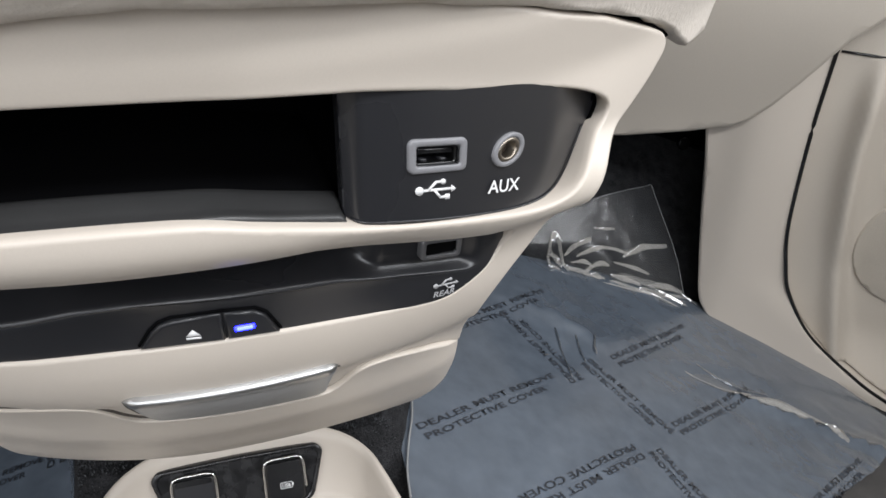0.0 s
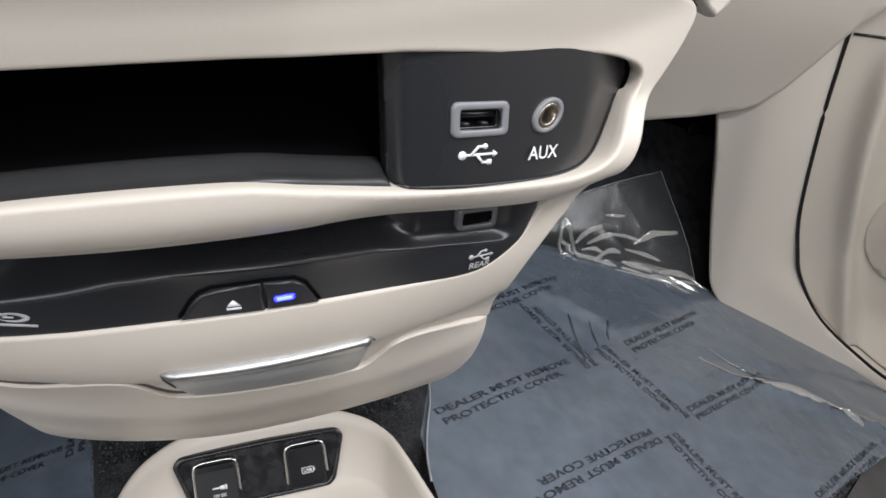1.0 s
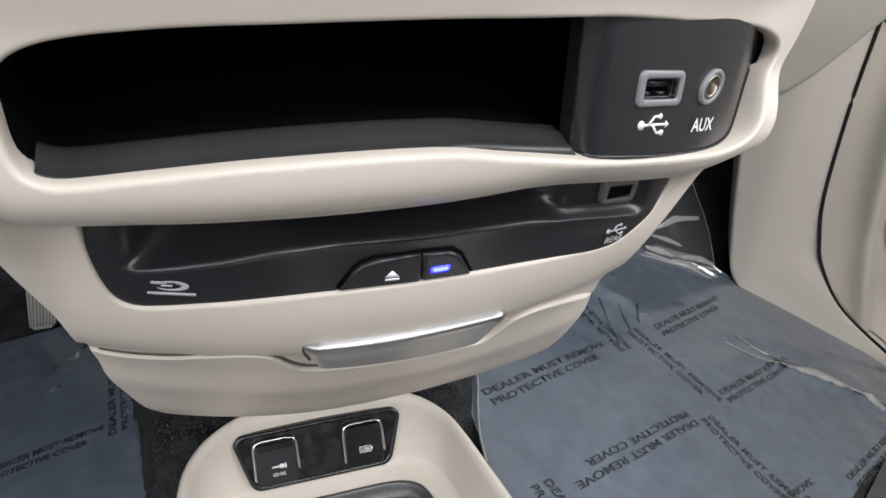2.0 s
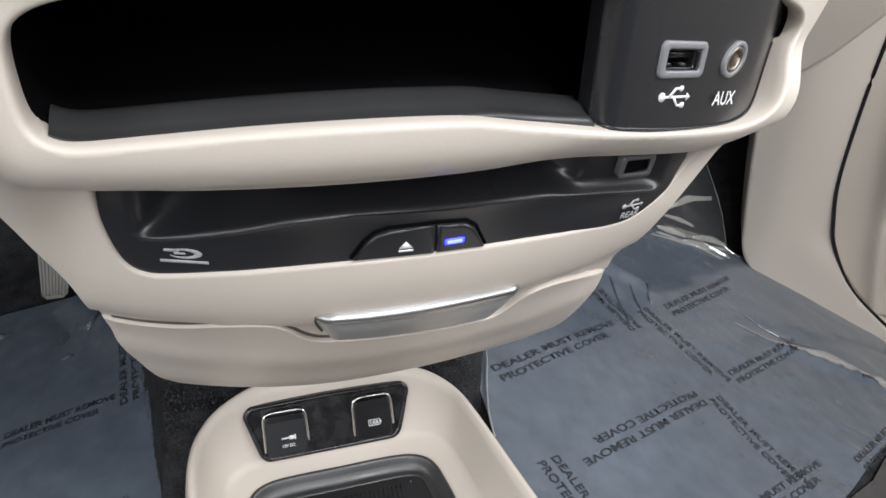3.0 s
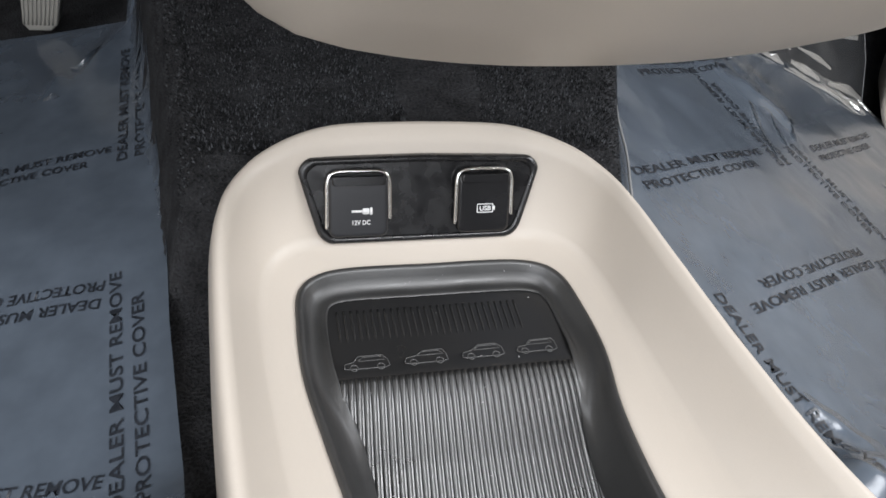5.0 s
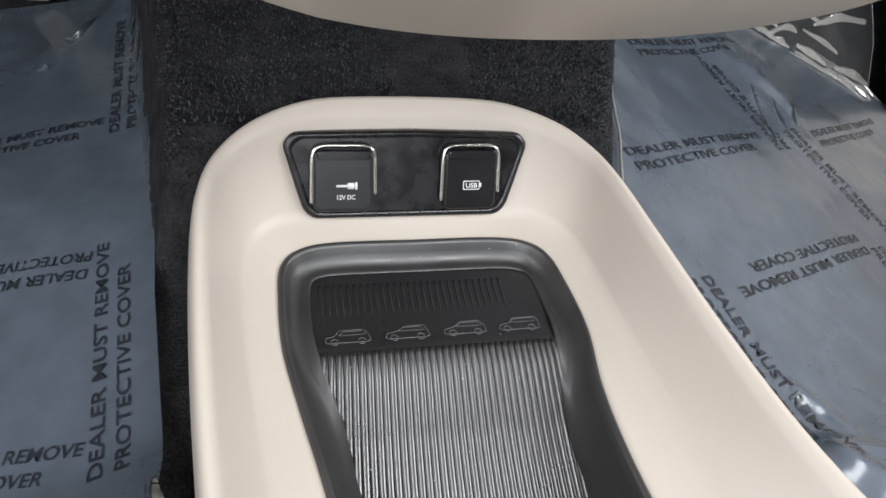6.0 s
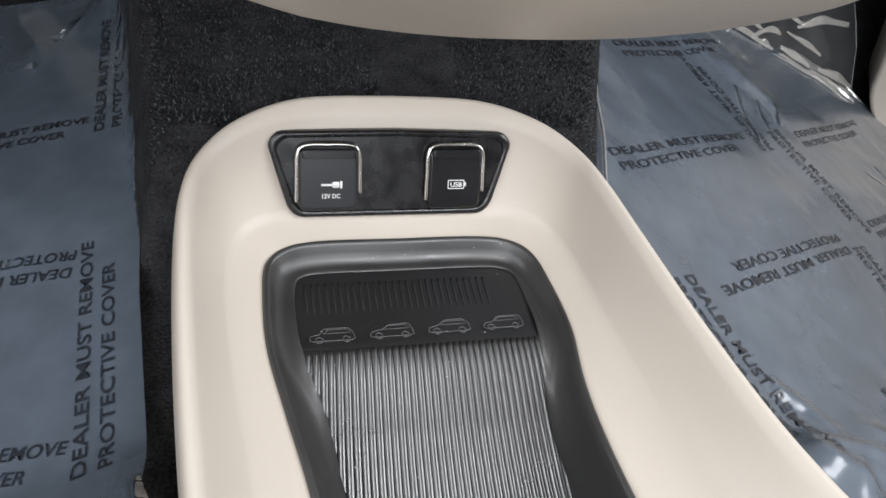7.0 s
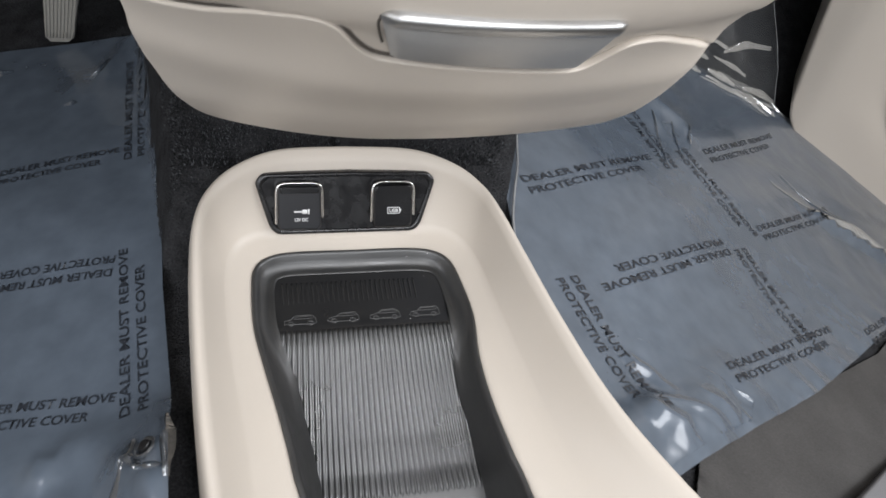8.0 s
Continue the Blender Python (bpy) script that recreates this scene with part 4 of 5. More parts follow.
grow = lambda k, m: [(x * k, 0.0199 + (z - 0.0199) * m) for x, z in outline]
part("panel_edge", ring_slab(grow(1.012, 1.022), grow(0.945, 0.865), on_face, -0.003, 0.0038, 0.0010), PLATE, panel, "raised dark grey border")


def socket_cap(cx, w, bright):
    """A hinged cap with a bright three-sided rim."""
    cap = part("socket_cap", slab(rrect(cx, 0.0175, w, 0.0305, 0.0035, 6), on_face, 0.002, 0.0072, 0.0016), BLACK if bright else FACE, panel, "black hinged socket cap")
    x0, x1 = cx - w / 2 - 0.0007, cx + w / 2 + 0.0007
    line = curve([(x0 - 0.0002, 0.007), (x0, 0.02), (x0 + 0.0004, 0.0305), (x0 + 0.004, 0.0345), (cx, 0.0350), (x1 - 0.004, 0.0345), (x1 - 0.0004, 0.0305), (x1, 0.02), (x1 + 0.0002, 0.011)], 50)
    part("rim", tube([on_face(x, z, 0.0058) for x, z in line], 0.0011, 8), CHROME, cap, "bright chrome rim")
    part("lip", slab(rrect(cx, 0.0305, w * 0.9, 0.0042, 0.0012, 4), on_face, 0.006, 0.0086, 0.0008), BLACK, cap)
    return cap


cap_a, cap_b = socket_cap(-0.0325, 0.0290, False), socket_cap(0.0312, 0.0275, True)
ink = lambda u, v, o: on_face(u, v, o + 0.0074)
part("plug_mark", flat_shapes([bar((-0.0362, 0.0155), (-0.0305, 0.0155), 0.0011), rrect(-0.0292, 0.0155, 0.0034, 0.0030, 0.0006, 2), rrect(-0.0266, 0.0155, 0.0012, 0.0036, 0.0003, 2)], ink, 0.0002), WHITE_INK, cap_a, "white plug mark")
part("lettering", lettering("12V DC", ink, -0.0358, 0.0088, 0.0088, 0.0023, 0.0002), WHITE_INK, cap_a, "white printed letters 12V DC")
part("battery_mark", ring_slab(rrect(0.0316, 0.0150, 0.0086, 0.0046, 0.0004, 2), rrect(0.0316, 0.0150, 0.0078, 0.0038, 0.0003, 2), ink, 0.0, 0.0002, 0.0), WHITE_INK, cap_b, "white battery outline")
part("battery_tip", flat_shapes([rrect(0.0364, 0.0150, 0.0008, 0.0022, 0.0002, 1)], ink, 0.0002), WHITE_INK, cap_b)
part("lettering", lettering("USB", ink, 0.0287, 0.0137, 0.0060, 0.0025, 0.0002), WHITE_INK, cap_b, "white printed letters USB")


# ---- rubber mat in the tray ----
mat = thing("tray_mat", "black ribbed rubber mat lying in the beige console tray", "rubber mat")
FLOORLINE = [(0, -0.0460, 0.0462, 0), (0.038, -0.0460, 0.0462, 0.034), (0.0540, -0.0475, 0.0460, 0.0465), (0.0600, -0.0530, 0.0455, 0.0505), (0.0618, -0.068, 0.0445, 0.0515), (0.0622, -0.090, 0.0435, 0.0500), (0.0620, -0.115, 0.0278, 0.0408), (0.0648, -0.137, 0.0132, 0.0360), (0.0700, -0.163, -0.0008, 0.0308), (0.076, -0.230, -0.0245, 0.024), (0.087, -0.5, -0.045, 0.027)]
flo = both(FLOORLINE)
rows = [out_from(tray_edge, 0.0016, -0.004), out_from(tray_edge, 0.0016, 0.0006), out_from(tray_edge, 0.0008, 0.0020), out_from(tray_edge, -0.0006, 0.0022), out_from(tray_edge, -0.0020, 0.0008)]
t0 = out_from(tray_edge, -0.0020, 0.0008)
for k, dz in ((0.12, -0.0022), (0.3, -0.0030), (0.5, -0.0034), (0.72, -0.0022), (0.9, 0.0001), (1.0, 0.0)):
    rows.append(t0 + (flo - t0) * k + np.array([0, 0, dz]))
part("raised_edge", loft(rows), EDGE_RUBBER, mat)


def mat_z(y):
    """Height of the mat's floor along the tray."""
    return float(np.interp(-y, [0.045, 0.083, 0.087, 0.090, 0.093, 0.096, 0.100, 0.105, 0.112, 0.124, 0.136, 0.15, 0.17, 0.2, 0.25, 0.5], [0.0455, 0.0428, 0.0429, 0.0428, 0.0417, 0.0402, 0.0378, 0.0345, 0.0296, 0.0212, 0.0137, 0.0058, -0.0042, -0.016, -0.030, -0.045]))


side = lambda y, k: float(np.interp(-y, [-q[1] for q in FLOORLINE[3:]], [q[k] for q in FLOORLINE[3:]]))


def across(f, y):
    """x at the fraction f of the mat's width."""
    return -side(y, 3) + f * (side(y, 0) + side(y, 3))


ys = np.concatenate([np.linspace(-0.0455, -0.2, 80), np.linspace(-0.21, -0.5, 20)])
rows = [[(across(f, y), y, mat_z(y)) for f in np.linspace(-0.02, 1.02, 15)] for y in ys]
part("base", loft(rows), RUBBER, mat)


def rib(x0, y0, y1, r, lift_by, count):
    """A rounded rib running back along the mat, cut off where the raised edge meets it."""
    pts = []
    for i in range(count):
        k = i / (count - 1)
        y = y0 + (y1 - y0) * k
        x = x0 + (0.13 if x0 > 0 else 0.09) * x0 * (-y - 0.09) / 0.07 * (y < -0.09)
        if across(0.0, y) - 0.004 < x < across(1.0, y) + 0.002:
            pts.append((x, y, mat_z(y) + lift_by * min(1, k / 0.05 + 0.1) - 1.8 * r * blend(0.62 if r < 0.001 else 0.96, 1.0, k)))
    return tube(pts, r, 8, 0.72, (0, 0, 1))


for i in range(35):
    part("rib", rib(-0.0478 + 0.00335 * i - 0.0000045 * i * i, -0.0905, -0.186, 0.00142, 0.0001, 44), RUBBER, mat)
for i in range(28):
    part("fine_rib", rib(-0.0462 + 0.0033 * i, -0.0520, -0.0735 - 0.0004 * (i % 2), 0.00055, 0.0002, 8), RUBBER, mat)


def emboss(cx, cy, w, style):
    """A small raised vehicle outline."""
    h = w * 0.34
    shape = {0: [(-0.5, 0.05), (-0.5, 0.42), (-0.3, 0.55), (-0.18, 0.98), (0.36, 1.0), (0.47, 0.62), (0.5, 0.12), (0.4, 0.0), (-0.42, 0.0)],
             1: [(-0.5, 0.1), (-0.46, 0.45), (-0.22, 0.6), (-0.05, 0.95), (0.4, 1.0), (0.48, 0.6), (0.5, 0.1), (0.4, 0.0), (-0.42, 0.0)],
             2: [(-0.5, 0.08), (-0.48, 0.4), (-0.26, 0.58), (-0.08, 0.98), (0.34, 1.02), (0.48, 0.65), (0.5, 0.1), (0.4, 0.0), (-0.42, 0.0)],
             3: [(-0.5, 0.15), (-0.44, 0.45), (-0.24, 0.55), (-0.12, 0.95), (0.42, 0.98), (0.49, 0.7), (0.5, 0.1), (0.42, 0.0), (-0.42, 0.0)]}[style]
    place = lambda u, v, off: Vector((u, v, mat_z(v) + 0.0002 + off))
    body = [(cx + x * w, cy + (y - 0.5) * h) for x, y in shape]
    ob = part("vehicle_relief", slab(body, place, -0.0003, 0.00045, 0.0003), RUBBER, mat, "small raised vehicle outline")
    part("outline", tube([place(x, y, 0.00055) for x, y in body + body[:1]], 0.00026, 5), LIT_RUBBER, ob)
    win = [(cx + x * w, cy + (y - 0.5) * h) for x, y in ((-0.2, 0.6), (-0.08, 0.88), (0.32, 0.9), (0.42, 0.62), (-0.2, 0.6))]
    part("window_line", tube([place(x, y, 0.00055) for x, y in win], 0.00022, 5), LIT_RUBBER, ob)
    for k in (-0.3, 0.3):
        ringp = disc(cx + k * w, cy - 0.42 * h, w * 0.085, 12)
        part("wheel", tube([place(x, y, 0.0006) for x, y in ringp + ringp[:1]], 0.00028, 5), LIT_RUBBER, ob)


for i, x in enumerate((-0.0360, -0.0085, 0.0192, 0.0462)):
    emboss(x, -0.0822 + 0.0005 * i, 0.0205, i)


# ---- protective film on both footwell floors ----
def ripple(x, y, k=1.0):
    v = Vector((x * 6, y * 6, 2.0))
    return k * (0.0035 * noise.noise(v) + 0.0016 * noise.noise(v * 3.1) + 0.0005 * noise.noise(v * 11))


def crease(x, y, s, seed):
    """Sharp-crested folds of thin film, 0 to 1."""
    a = 1 - abs(noise.noise((x * s + seed, y * s * 0.6, seed * 1.7)))
    b = 1 - abs(noise.noise((x * s * 2.3 - y * s, y * s * 1.9, seed * 0.7)))
    return a ** 4 * 0.7 + b ** 4 * 0.3


PUFFS = ((0.190, -0.139, 0.275, -0.166, 0.0070, 0.0032), (0.186, -0.150, 0.220, -0.176, 0.0160, 0.0074), (0.196, -0.108, 0.226, -0.138, 0.0080, 0.0036), (0.252, -0.137, 0.288, -0.152, 0.0075, 0.0034))


def puffs(x, y):
    """Long soft creases pressed up in the film by the console."""
    out = 0.0
    for x0, y0, x1, y1, w, h in PUFFS:
        ex, ey = x1 - x0, y1 - y0
        long = math.hypot(ex, ey)
        t = ((x - x0) * ex + (y - y0) * ey) / long ** 2
        across_by = ((x - x0) * -ey + (y - y0) * ex) / long - 0.0015 * math.sin(9 * t + h * 900)
        ends = blend(-0.12, 0.22, t) * (1 - blend(0.78, 1.12, t))
        p = 1.04 - math.sqrt((across_by / w) ** 2 + 0.03)
        out += h * ends * 0.5 * (p + math.sqrt(p * p + 0.03))
    return out


def right_film(x, y, off=0.0):
    d = (y + 0.205) - 0.48 * (x - 0.213)
    k = 1 - blend(0.0, 0.085, d)
    roll_off = 0.015 * blend(-0.004, 0.030, d) * (1 - blend(0.034, 0.085, d)) * (1 - blend(0.28, 0.36, x)) * (0.55 + 0.8 * noise.noise((x * 22, y * 22, 4.4)))
    crumple = max(0.0, roll_off) + 0.006 * k * crease(x * 1.0 + y * 1.2, y * 0.5 - x * 0.4, 16, 1.3)
    fold = 0.012 * math.exp(-abs((y - 0.150 + 0.36 * (x - 0.61)) / 0.0055)) * blend(0.55, 0.62, x) * (1 - blend(0.80, 0.86, x))
    swirl_k = 0.0014 * math.exp(-(((x - 0.52) / 0.09) ** 2 + ((y - 0.19) / 0.05) ** 2)) * math.sin(90 * math.hypot(x - 0.60, 1.6 * (y - 0.12)))
    tuft = 0.010 * math.exp(-(((x - 0.40) / 0.05) ** 2 + ((y - 0.255) / 0.05) ** 2)) * crease(x, y, 30, 5.1)
    return Vector((x, y, right_floor(x, y) + 0.004 + ripple(x, y) + crumple + fold + swirl_k + tuft + off + puffs(x, y)))


def toe_film(x, y):
    z = right_floor(x, y) + 0.006 + 1.15 * (y - 0.375) + 0.26 * (x - 0.59) * blend(0.372, 0.42, y)
    low = 1 - blend(0.385, 0.44, y)
    return Vector((x, y - 0.004 * low * crease(x, y * 2.2, 9, 2.2), z + (0.002 + 0.003 * low) * crease(x * 0.7 + y * 0.5, y * 2.5, 19, 8.4) * blend(0.375, 0.40, y)))


def left_film(x, y, off=0.0):
    k = blend(-0.10, -0.17, y)
    crumple = 0.020 * k * crease(x, y, 24, 7.7) + 0.03 * k * blend(-0.16, -0.115, x)
    fold = 0.008 * math.exp(-(((x + 0.190 - 0.3 * (y - 0.27)) / 0.006) ** 2) - ((y - 0.285) / 0.035) ** 2)
    fold += 0.006 * math.exp(-(((x + 0.217) / 0.005) ** 2) - ((y - 0.245) / 0.02) ** 2)
    z = left_floor(x, y) + 0.004 + ripple(x + 3, y) * blend(-0.135, -0.19, x) + crumple + fold
    return Vector((x, y, max(z, tunnel_height(x, y) + 0.0022) + off))


edge_r = [(0.124, -0.03), (0.128, 0.022), (0.138, 0.055), (0.152, 0.085), (0.176, 0.147), (0.20, 0.20), (0.25, 0.33), (0.36, 0.385), (0.46, 0.392), (0.56, 0.388), (0.668, 0.378), (0.71, 0.362), (0.80, 0.300), (0.88, 0.20), (0.90, 0.135), (0.74, 0.050), (0.60, -0.008), (0.50, -0.062), (0.40, -0.114), (0.34, -0.139), (0.28, -0.165), (0.213, -0.196), (0.16, -0.22), (0.125, -0.14), (0.124, -0.08)]
film_r = thing("protective_film", "clear printed plastic film spread over the passenger footwell carpet", "plastic film", group="protective films")
corner_r = [(0.166, -0.140), (0.178, -0.108), (0.200, -0.088), (0.245, -0.098), (0.312, -0.132), (0.298, -0.150), (0.250, -0.171), (0.213, -0.1885), (0.190, -0.198), (0.172, -0.190)]
part("film_corner", sheet(corner_r, [], right_film, 0.0026), FILM, film_r, upward=True)
bm = sheet(edge_r, [corner_r], right_film, 0.0085)
part("film_sheet", bm, FILM, film_r, upward=True)
bm = sheet([(0.40, 0.378), (0.668, 0.372), (0.655, 0.42), (0.640, 0.472), (0.56, 0.462), (0.48, 0.448), (0.40, 0.43)], [], toe_film, 0.0045)
part("crumpled_end", bm, THIN, film_r, "clear crumpled end of the film", upward=True)
for line in ([(0.667, 0.376), (0.655, 0.42), (0.640, 0.4715)], [(0.640, 0.4715), (0.56, 0.4615), (0.50, 0.4515)]):
    part("cut_edge", tube([toe_film(x, y) for x, y in curve(line, 24)], 0.0004, 5), HEM, film_r, "pale cut edge of the clear film")
hem = [right_film(x, y, 0.0035) for x, y in curve([(0.122, -0.035), (0.1265, -0.008), (0.136, 0.022), (0.147, 0.052), (0.158, 0.093), (0.172, 0.130)], 40)]
part("hem", tube(hem, 0.0011, 6), HEM, film_r, "pale folded hem of the clear film")
edge_l = [(-0.111, -0.20), (-0.114, -0.134), (-0.119, -0.088), (-0.126, -0.018), (-0.130, 0.05), (-0.1355, 0.106), (-0.144, 0.19), (-0.1505, 0.26), (-0.156, 0.325), (-0.19, 0.335), (-0.30, 0.345), (-0.62, 0.36), (-0.62, -0.30), (-0.11, -0.30)]
film_l = thing("protective_film", "clear printed plastic film spread over the driver footwell carpet", "plastic film", group="protective films")
bm = sheet(edge_l, [], left_film, 0.0085)
part("film_sheet", bm, FILM, film_l, upward=True)


def film_print(blocks, surface, parent):
    """Two-line warnings; each block: start and end of the first base line, start of the second."""
    for x0, y0, x1, y1, x2, y2 in blocks:
        a, d, s = Vector((x0, y0)), Vector((x1 - x0, y1 - y0)), Vector((x0 - x2, y0 - y2))
        long = d.length
        place = lambda u, v, off: surface(*(a + d * (u / long) + s * v), off + 0.0007)
        part("print_line", lettering("DEALER MUST REMOVE", place, 0.0, 0.0, long, 0.58, 0.0), BLACK_INK, parent, "black printed words DEALER MUST REMOVE")
        part("print_line", lettering("PROTECTIVE COVER", place, 0.0, -1.0, long * 0.86, 0.58, 0.0), BLACK_INK, parent, "black printed words PROTECTIVE COVER")


film_print([
    (0.150, 0.038, 0.331, 0.138, 0.155, 0.028),
    (0.383, 0.040, 0.196, -0.047, 0.378, 0.051),
    (0.166, -0.048, 0.204, -0.159, 0.151, -0.054),
    (0.356, 0.136, 0.313, 0.244, 0.370, 0.143),
    (0.390, 0.176, 0.443, 0.073, 0.377, 0.168),
    (0.406, 0.047, 0.444, -0.064, 0.392, 0.041),
    (0.434, 0.188, 0.613, 0.293, 0.439, 0.177),
    (0.457, 0.085, 0.641, 0.177, 0.461, 0.074),
    (0.300, -0.108, 0.490, -0.031, 0.304, -0.119),
    (0.219, 0.194, 0.395, 0.304, 0.225, 0.184),
    (0.545, -0.028, 0.730, 0.062, 0.549, -0.039),
], right_film, film_r)
film_print([
    (-0.140, -0.122, -0.153, 0.027, -0.129, -0.121),
    (-0.162, 0.009, -0.257, 0.016, -0.161, 0.022),
    (-0.245, -0.094, -0.151, -0.107, -0.247, -0.106),
    (-0.158, 0.133, -0.167, 0.282, -0.147, 0.134),
    (-0.264, 0.142, -0.169, 0.144, -0.264, 0.130),
], left_film, film_l)


def pleat(parent, surface, path, width, height, seed, material):
    """A rounded, wandering fold standing up in the film."""
    line = curve(path, 26)
    rnd = random.Random(seed)
    phase = rnd.uniform(0, 6)
    rows = []
    for i, p in enumerate(line):
        q = line[min(i + 1, 25)] - line[max(i - 1, 0)]
        q = np.array([-q[1], q[0]]) / max(1e-9, np.hypot(*q))
        f = i / 25
        k = math.sin(math.pi * min(1, max(0, f * 0.98 + 0.01))) ** 0.6 * (0.75 + 0.25 * math.sin(9 * f + phase))
        row = []
        for j in range(11):
            a = -1 + 0.2 * j
            up = height * k * max(0.0, 1.06 - math.sqrt(a * a + 0.0225))
            lean = 0.35 * width * k * math.sin(5 * f + phase) * (1 - a * a)
            c = p + q * (a * width * (0.3 + 0.7 * k) + lean)
            row.append(surface(c[0], c[1]) + Vector((0, 0, up + 0.0006)))
        rows.append(row)
    part("fold", loft(rows), material, parent, "shiny raised fold of clear film", upward=True)


for n, (path, w, h) in enumerate((
        ([(0.545, 0.392), (0.60, 0.384), (0.655, 0.352)], 0.0080, 0.0090), ([(0.53, 0.372), (0.58, 0.366), (0.635, 0.343)], 0.0050, 0.0050),
        ([(0.372, 0.228), (0.362, 0.186), (0.354, 0.144)], 0.0030, 0.0032), ([(0.398, 0.222), (0.390, 0.195), (0.386, 0.172)], 0.0030, 0.0030), ([(0.43, 0.232), (0.415, 0.205), (0.41, 0.19)], 0.0035, 0.0030),
        ([(0.595, 0.157), (0.64, 0.152), (0.685, 0.138), (0.74, 0.095)], 0.0105, 0.0115), ([(0.62, 0.160), (0.68, 0.147), (0.745, 0.108)], 0.0080, 0.0090), ([(0.562, 0.400), (0.600, 0.398), (0.650, 0.386), (0.682, 0.360)], 0.0060, 0.0075), ([(0.545, 0.193), (0.564, 0.176), (0.585, 0.167), (0.632, 0.165)], 0.0045, 0.0015), ([(0.575, 0.212), (0.595, 0.193), (0.622, 0.175), (0.661, 0.170)], 0.0050, 0.0018))):
    pleat(film_r, right_film, path, 0.7 * w, 0.95 * h, n, FOLD if n in (2, 3, 4, 9) else GLINT_ROPE)


def rope_bed(x, y):
    """The higher of the flat sheet and its turned-up end."""
    return max(toe_film(x, y), right_film(x, y), key=lambda p: p.z)


for n, (path, w, h) in enumerate((
        ([(0.432, 0.382), (0.452, 0.418), (0.463, 0.424), (0.465, 0.413), (0.457, 0.387), (0.460, 0.377), (0.486, 0.377), (0.514, 0.371)], 0.0048, 0.0065), ([(0.435, 0.390), (0.434, 0.374), (0.448, 0.371)], 0.0040, 0.0050),
        ([(0.463, 0.396), (0.490, 0.412), (0.519, 0.420)], 0.0046, 0.0060), ([(0.484, 0.397), (0.515, 0.408), (0.547, 0.410), (0.578, 0.405)], 0.0036, 0.0040), ([(0.565, 0.402), (0.602, 0.411), (0.645, 0.413)], 0.0042, 0.0060),
        ([(0.486, 0.375), (0.515, 0.391), (0.535, 0.390)], 0.0048, 0.0060), ([(0.498, 0.376), (0.522, 0.373)], 0.0050, 0.0060), ([(0.535, 0.380), (0.557, 0.379), (0.585, 0.377)], 0.0046, 0.0050),
        ([(0.580, 0.370), (0.620, 0.369), (0.672, 0.372)], 0.0042, 0.0055), ([(0.515, 0.363), (0.575, 0.362), (0.660, 0.362)], 0.0036, 0.0040), ([(0.528, 0.430), (0.561, 0.429)], 0.0022, 0.0026),
        ([(0.440, 0.402), (0.444, 0.388), (0.452, 0.376)], 0.0046, 0.0060), ([(0.448, 0.412), (0.446, 0.396), (0.452, 0.384)], 0.0036, 0.0050), ([(0.470, 0.386), (0.492, 0.390), (0.508, 0.386)], 0.0036, 0.0045), ([(0.545, 0.394), (0.575, 0.392), (0.604, 0.388)], 0.0030, 0.0040), ([(0.600, 0.378), (0.630, 0.380), (0.664, 0.378)], 0.0040, 0.0060))):
    pleat(film_r, rope_bed, path, 0.78 * w, 1.1 * h, n + 20, GLINT_ROPE)
for n, (path, w, h) in enumerate((
        ([(-0.210, 0.268), (-0.203, 0.266), (-0.195, 0.273), (-0.190, 0.290)], 0.0020, 0.0060), ([(-0.223, 0.226), (-0.2175, 0.2245), (-0.212, 0.227)], 0.0020, 0.0045), ([(-0.305, 0.297), (-0.292, 0.301), (-0.28, 0.303)], 0.0040, 0.0050),
        ([(-0.134, -0.150), (-0.140, -0.172), (-0.150, -0.20)], 0.0040, 0.0060), ([(-0.118, -0.138), (-0.113, -0.160), (-0.112, -0.19)], 0.0045, 0.0080), ([(-0.137, -0.162), (-0.126, -0.177), (-0.114, -0.182)], 0.0040, 0.0050),
        ([(-0.149, 0.196), (-0.1485, 0.190), (-0.148, 0.184)], 0.0025, 0.0030))):
    pleat(film_l, left_film, path, w, h, n + 40, FOLD if n < 3 else CLEAR)

# black button through the driver side film
hook = thing("carpet_hook", "round black carpet fixing button pressed through clear film", "carpet hook")
place = lambda u, v, off: left_film(-0.125 + u, -0.166 + v) + Vector((0, 0, off + 0.004))
part("button", slab(disc(0, 0, 0.0032, 20), place, -0.006, 0.004, 0.0012), BLACK, hook)
part("flange", ring_slab(disc(0, 0, 0.0058, 20), disc(0, 0, 0.0034, 20), place, -0.004, 0.0014), CLEAR, hook, "clear glossy flange")

# paler carpet sheet past the film's near edge, extra light put into its colour
carpet_patch = [(0.20, -0.235), (0.235, -0.178), (0.30, -0.148), (0.42, -0.098), (0.56, -0.040), (0.72, 0.055), (0.84, 0.12), (0.99, 0.10), (0.95, -0.20), (0.60, -0.34), (0.34, -0.34)]
bm = sheet(carpet_patch, [], lambda u, v: Vector((u, v, right_floor(u, v) - 0.001 + 0.0012 * noise.noise((u * 40, v * 40, 1.0)) - 0.02 * blend(-0.05, 0.0, 0.425 * (u - 0.327) - 0.905 * (v + 0.232) - 0.045))), 0.012)
tagged(part("trim_carpet_patch", bm, PALE_CARPET), "paler grey sheet over the lit carpet in front of the passenger seat", "trim", kind="structure")

# front end of a seat rail on the carpet
rail = thing("seat_rail", "grey plastic capped end of a seat rail on the carpet", "seat rail")
rail_at = lambda u, v, off: Vector((0.327, -0.232, -0.062)) + Vector((0.905, 0.425, 0)) * u + Vector((0.425, -0.905, 0)) * v + Vector((0, 0, off - 0.38 * u))
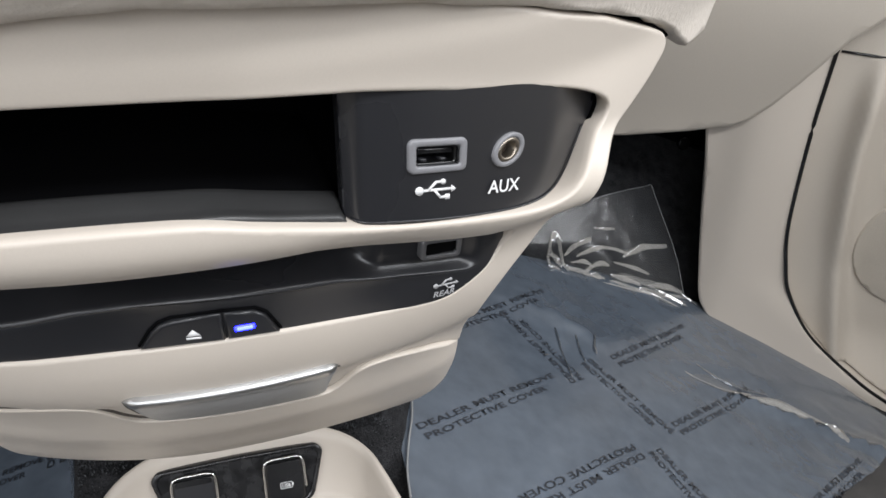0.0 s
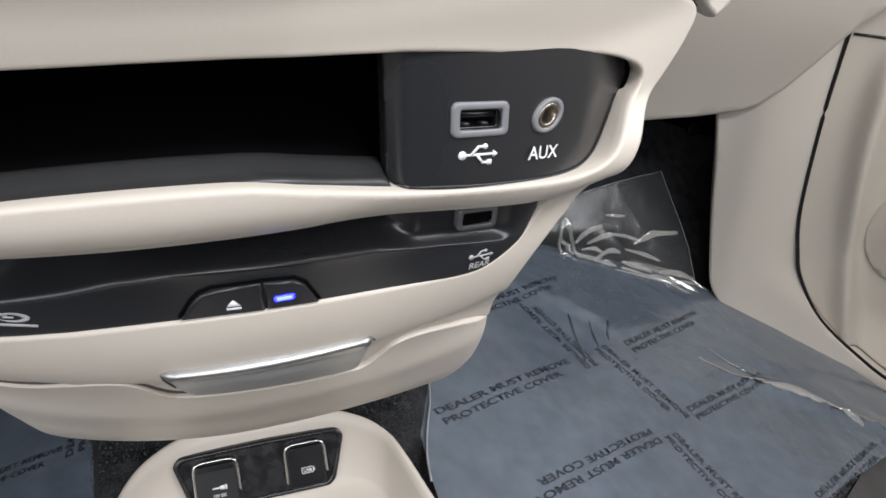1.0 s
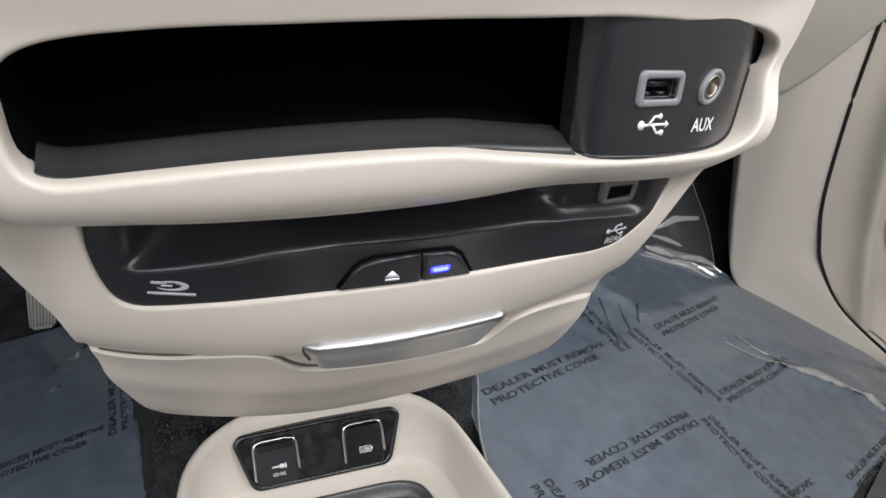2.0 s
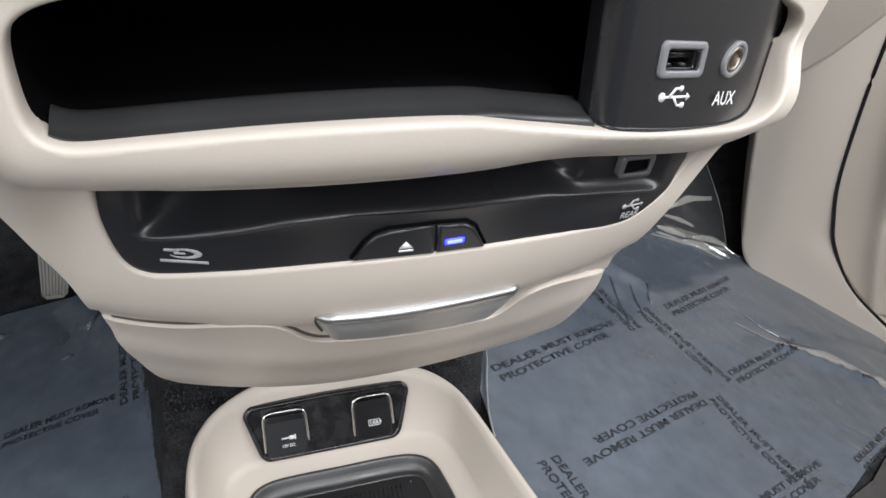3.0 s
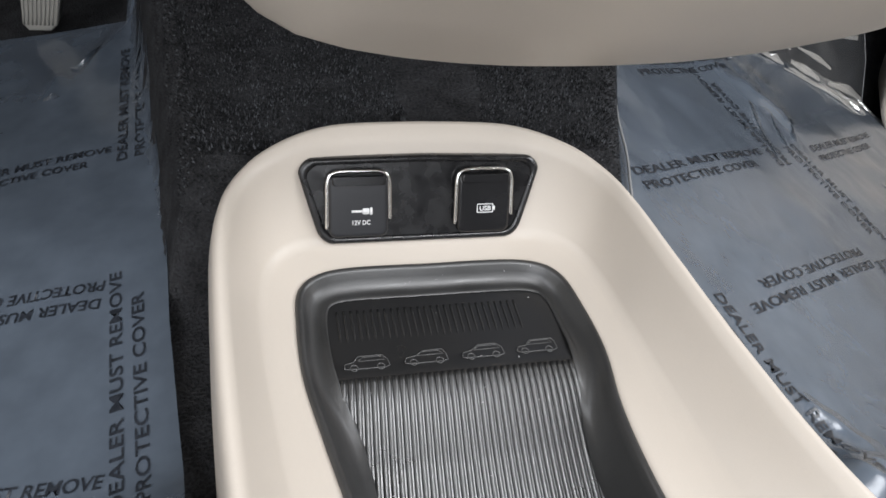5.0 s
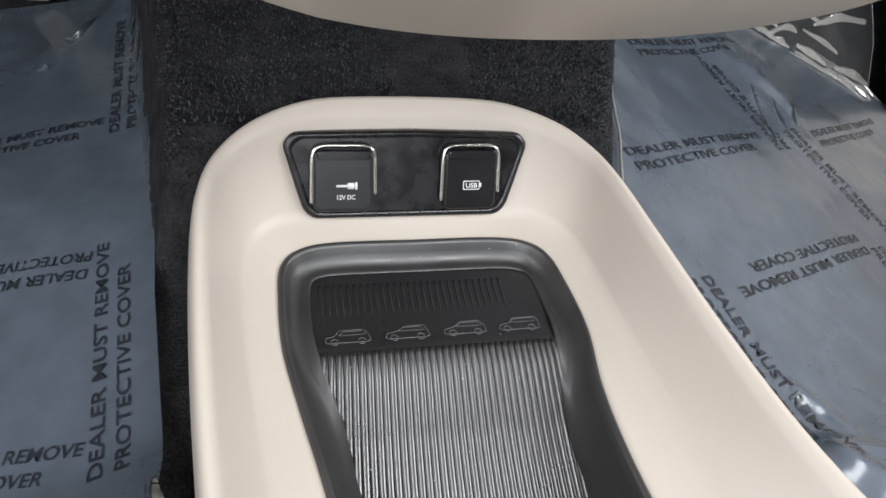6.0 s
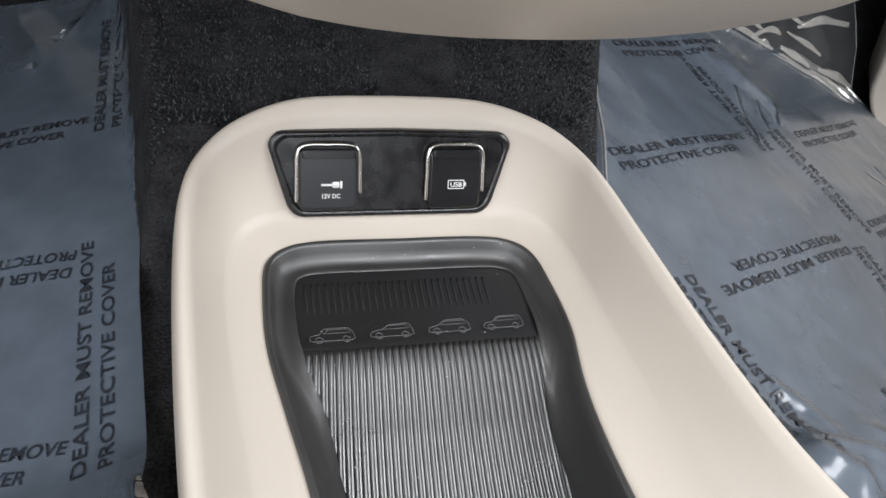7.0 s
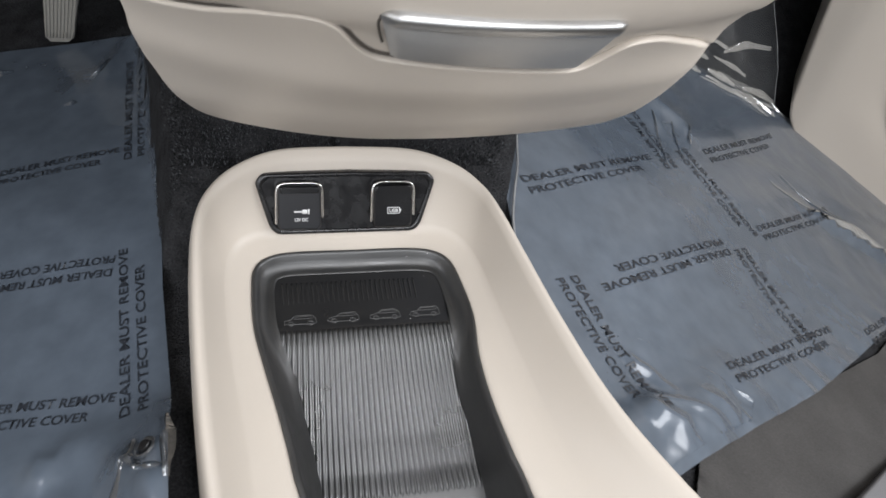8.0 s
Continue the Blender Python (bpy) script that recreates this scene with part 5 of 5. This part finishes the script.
part("cover", slab(rrect(0.12, 0.025, 0.26, 0.05, 0.012, 5), rail_at, 0.0, 0.034, 0.008), RAIL, rail)
part("slot", slab(rrect(0.035, 0.022, 0.014, 0.030, 0.004, 4), rail_at, 0.030, 0.0346), CAVITY, rail, "black slot")

# ---- accelerator pedal ----
pedal = thing("accelerator_pedal", "pale grey ribbed accelerator pedal hanging over the driver footwell", "pedal")


def pedal_place(u, v, off=0.0):
    return Vector((-0.2365 + 0.92 * u + 0.22 * v, 0.336 - 0.2 * v - off, 0.0075 + v))


bm = slab([(-0.0155, 0.003), (-0.0145, -0.016), (-0.009, -0.0225), (0.009, -0.0225), (0.0145, -0.016), (0.0155, 0.003), (0.0185, 0.060), (0.0185, 0.088), (0.014, 0.099), (-0.014, 0.099), (-0.0185, 0.088), (-0.0180, 0.060)], pedal_place, -0.012, 0.004, 0.002)
part("pad", bm, PEDAL, pedal)
for i in range(9):
    u = -0.0135 + 0.0034 * i
    part("rib", tube([pedal_place(u * (1 + 0.2 * min(1, v / 0.1)), v, 0.0042) for v in np.linspace(-0.016, 0.090, 12)], 0.0008, 5), PEDAL, pedal)


part("arm", tube([pedal_place(0.0, 0.07, -0.012), pedal_place(0.002, 0.12, -0.03), pedal_place(0.004, 0.20, -0.06), pedal_place(0.004, 0.34, -0.09)], 0.011, 8), CAVITY, pedal, "black steel arm")

# ---- carpet pile on the tunnel where it is nearest ----
def pile_bm(count, x0, x1, y0, y1, seed):
    rnd = random.Random(seed)
    verts, faces = [], []
    for _ in range(count):
        x, y = rnd.uniform(x0, x1), rnd.uniform(y0, y1)
        z = tunnel_height(x, y)
        if x < -0.10 and inside((x, y), edge_l):
            continue
        e = 0.003
        n = Vector((-(tunnel_height(x + e, y) - tunnel_height(x - e, y)) / (2 * e), -(tunnel_height(x, y + e) - tunnel_height(x, y - e)) / (2 * e), 1)).normalized()
        if (-0.095 < x < 0.105 + 0.3 * max(0.0, -y - 0.05) and y < 0.008) or z < (left_floor(x, y) if x < 0 else right_floor(x, y)) + 0.003:
            continue
        a = Vector((rnd.uniform(-1, 1), rnd.uniform(-1, 1), rnd.uniform(-1, 1)))
        t = (a - n * a.dot(n)).normalized()
        b = n.cross(t)
        r, h = rnd.uniform(0.0004, 0.0008), rnd.uniform(0.0008, 0.0022) * max(0.25, n.z)
        tip = Vector((x, y, z)) + n * h + t * rnd.uniform(-0.0008, 0.0008) + b * rnd.uniform(-0.0008, 0.0008)
        s = len(verts)
        verts += [Vector((x, y, z)) + t * r - n * 0.0006, Vector((x, y, z)) - t * r * 0.5 + b * r * 0.87 - n * 0.0006, Vector((x, y, z)) - t * r * 0.5 - b * r * 0.87 - n * 0.0006, tip]
        faces += [(s, s + 1, s + 3), (s + 1, s + 2, s + 3), (s + 2, s, s + 3)]
    me = bpy.data.meshes.new("carpet_pile")
    me.from_pydata([tuple(v) for v in verts], [], faces)
    me.materials.append(PILE)
    return me


tagged(new("carpet_pile", pile_bm(110000, -0.17, 0.22, -0.22, 0.22, 5)), "charcoal cut pile of the carpet on the tunnel", "carpet", kind="stuff")


# ---- dust on the mat and the console ----
rnd = random.Random(11)
verts, faces = [], []
for x, y, z in [(across(rnd.uniform(0.05, 0.95), y), y, mat_z(y) + 0.0012) for y in (rnd.uniform(-0.15, -0.05) for _ in range(16))] + [(rnd.uniform(-0.04, 0.055), rnd.uniform(-0.0455, -0.038), 0.0545) for _ in range(6)]:
    r, s = rnd.uniform(0.00012, 0.00032), len(verts)
    verts += [(x + r, y, z), (x - r, y + r * 0.4, z), (x, y - r, z), (x, y, z + r)]
    faces += [(s, s + 1, s + 2), (s, s + 1, s + 3), (s + 1, s + 2, s + 3), (s + 2, s, s + 3)]
me = bpy.data.meshes.new("dust")
me.from_pydata(verts, [], faces)
me.materials.append(WHITE_INK)
tagged(new("dust", me), "pale dust specks scattered over the rubber mat", "dust", kind="stuff")
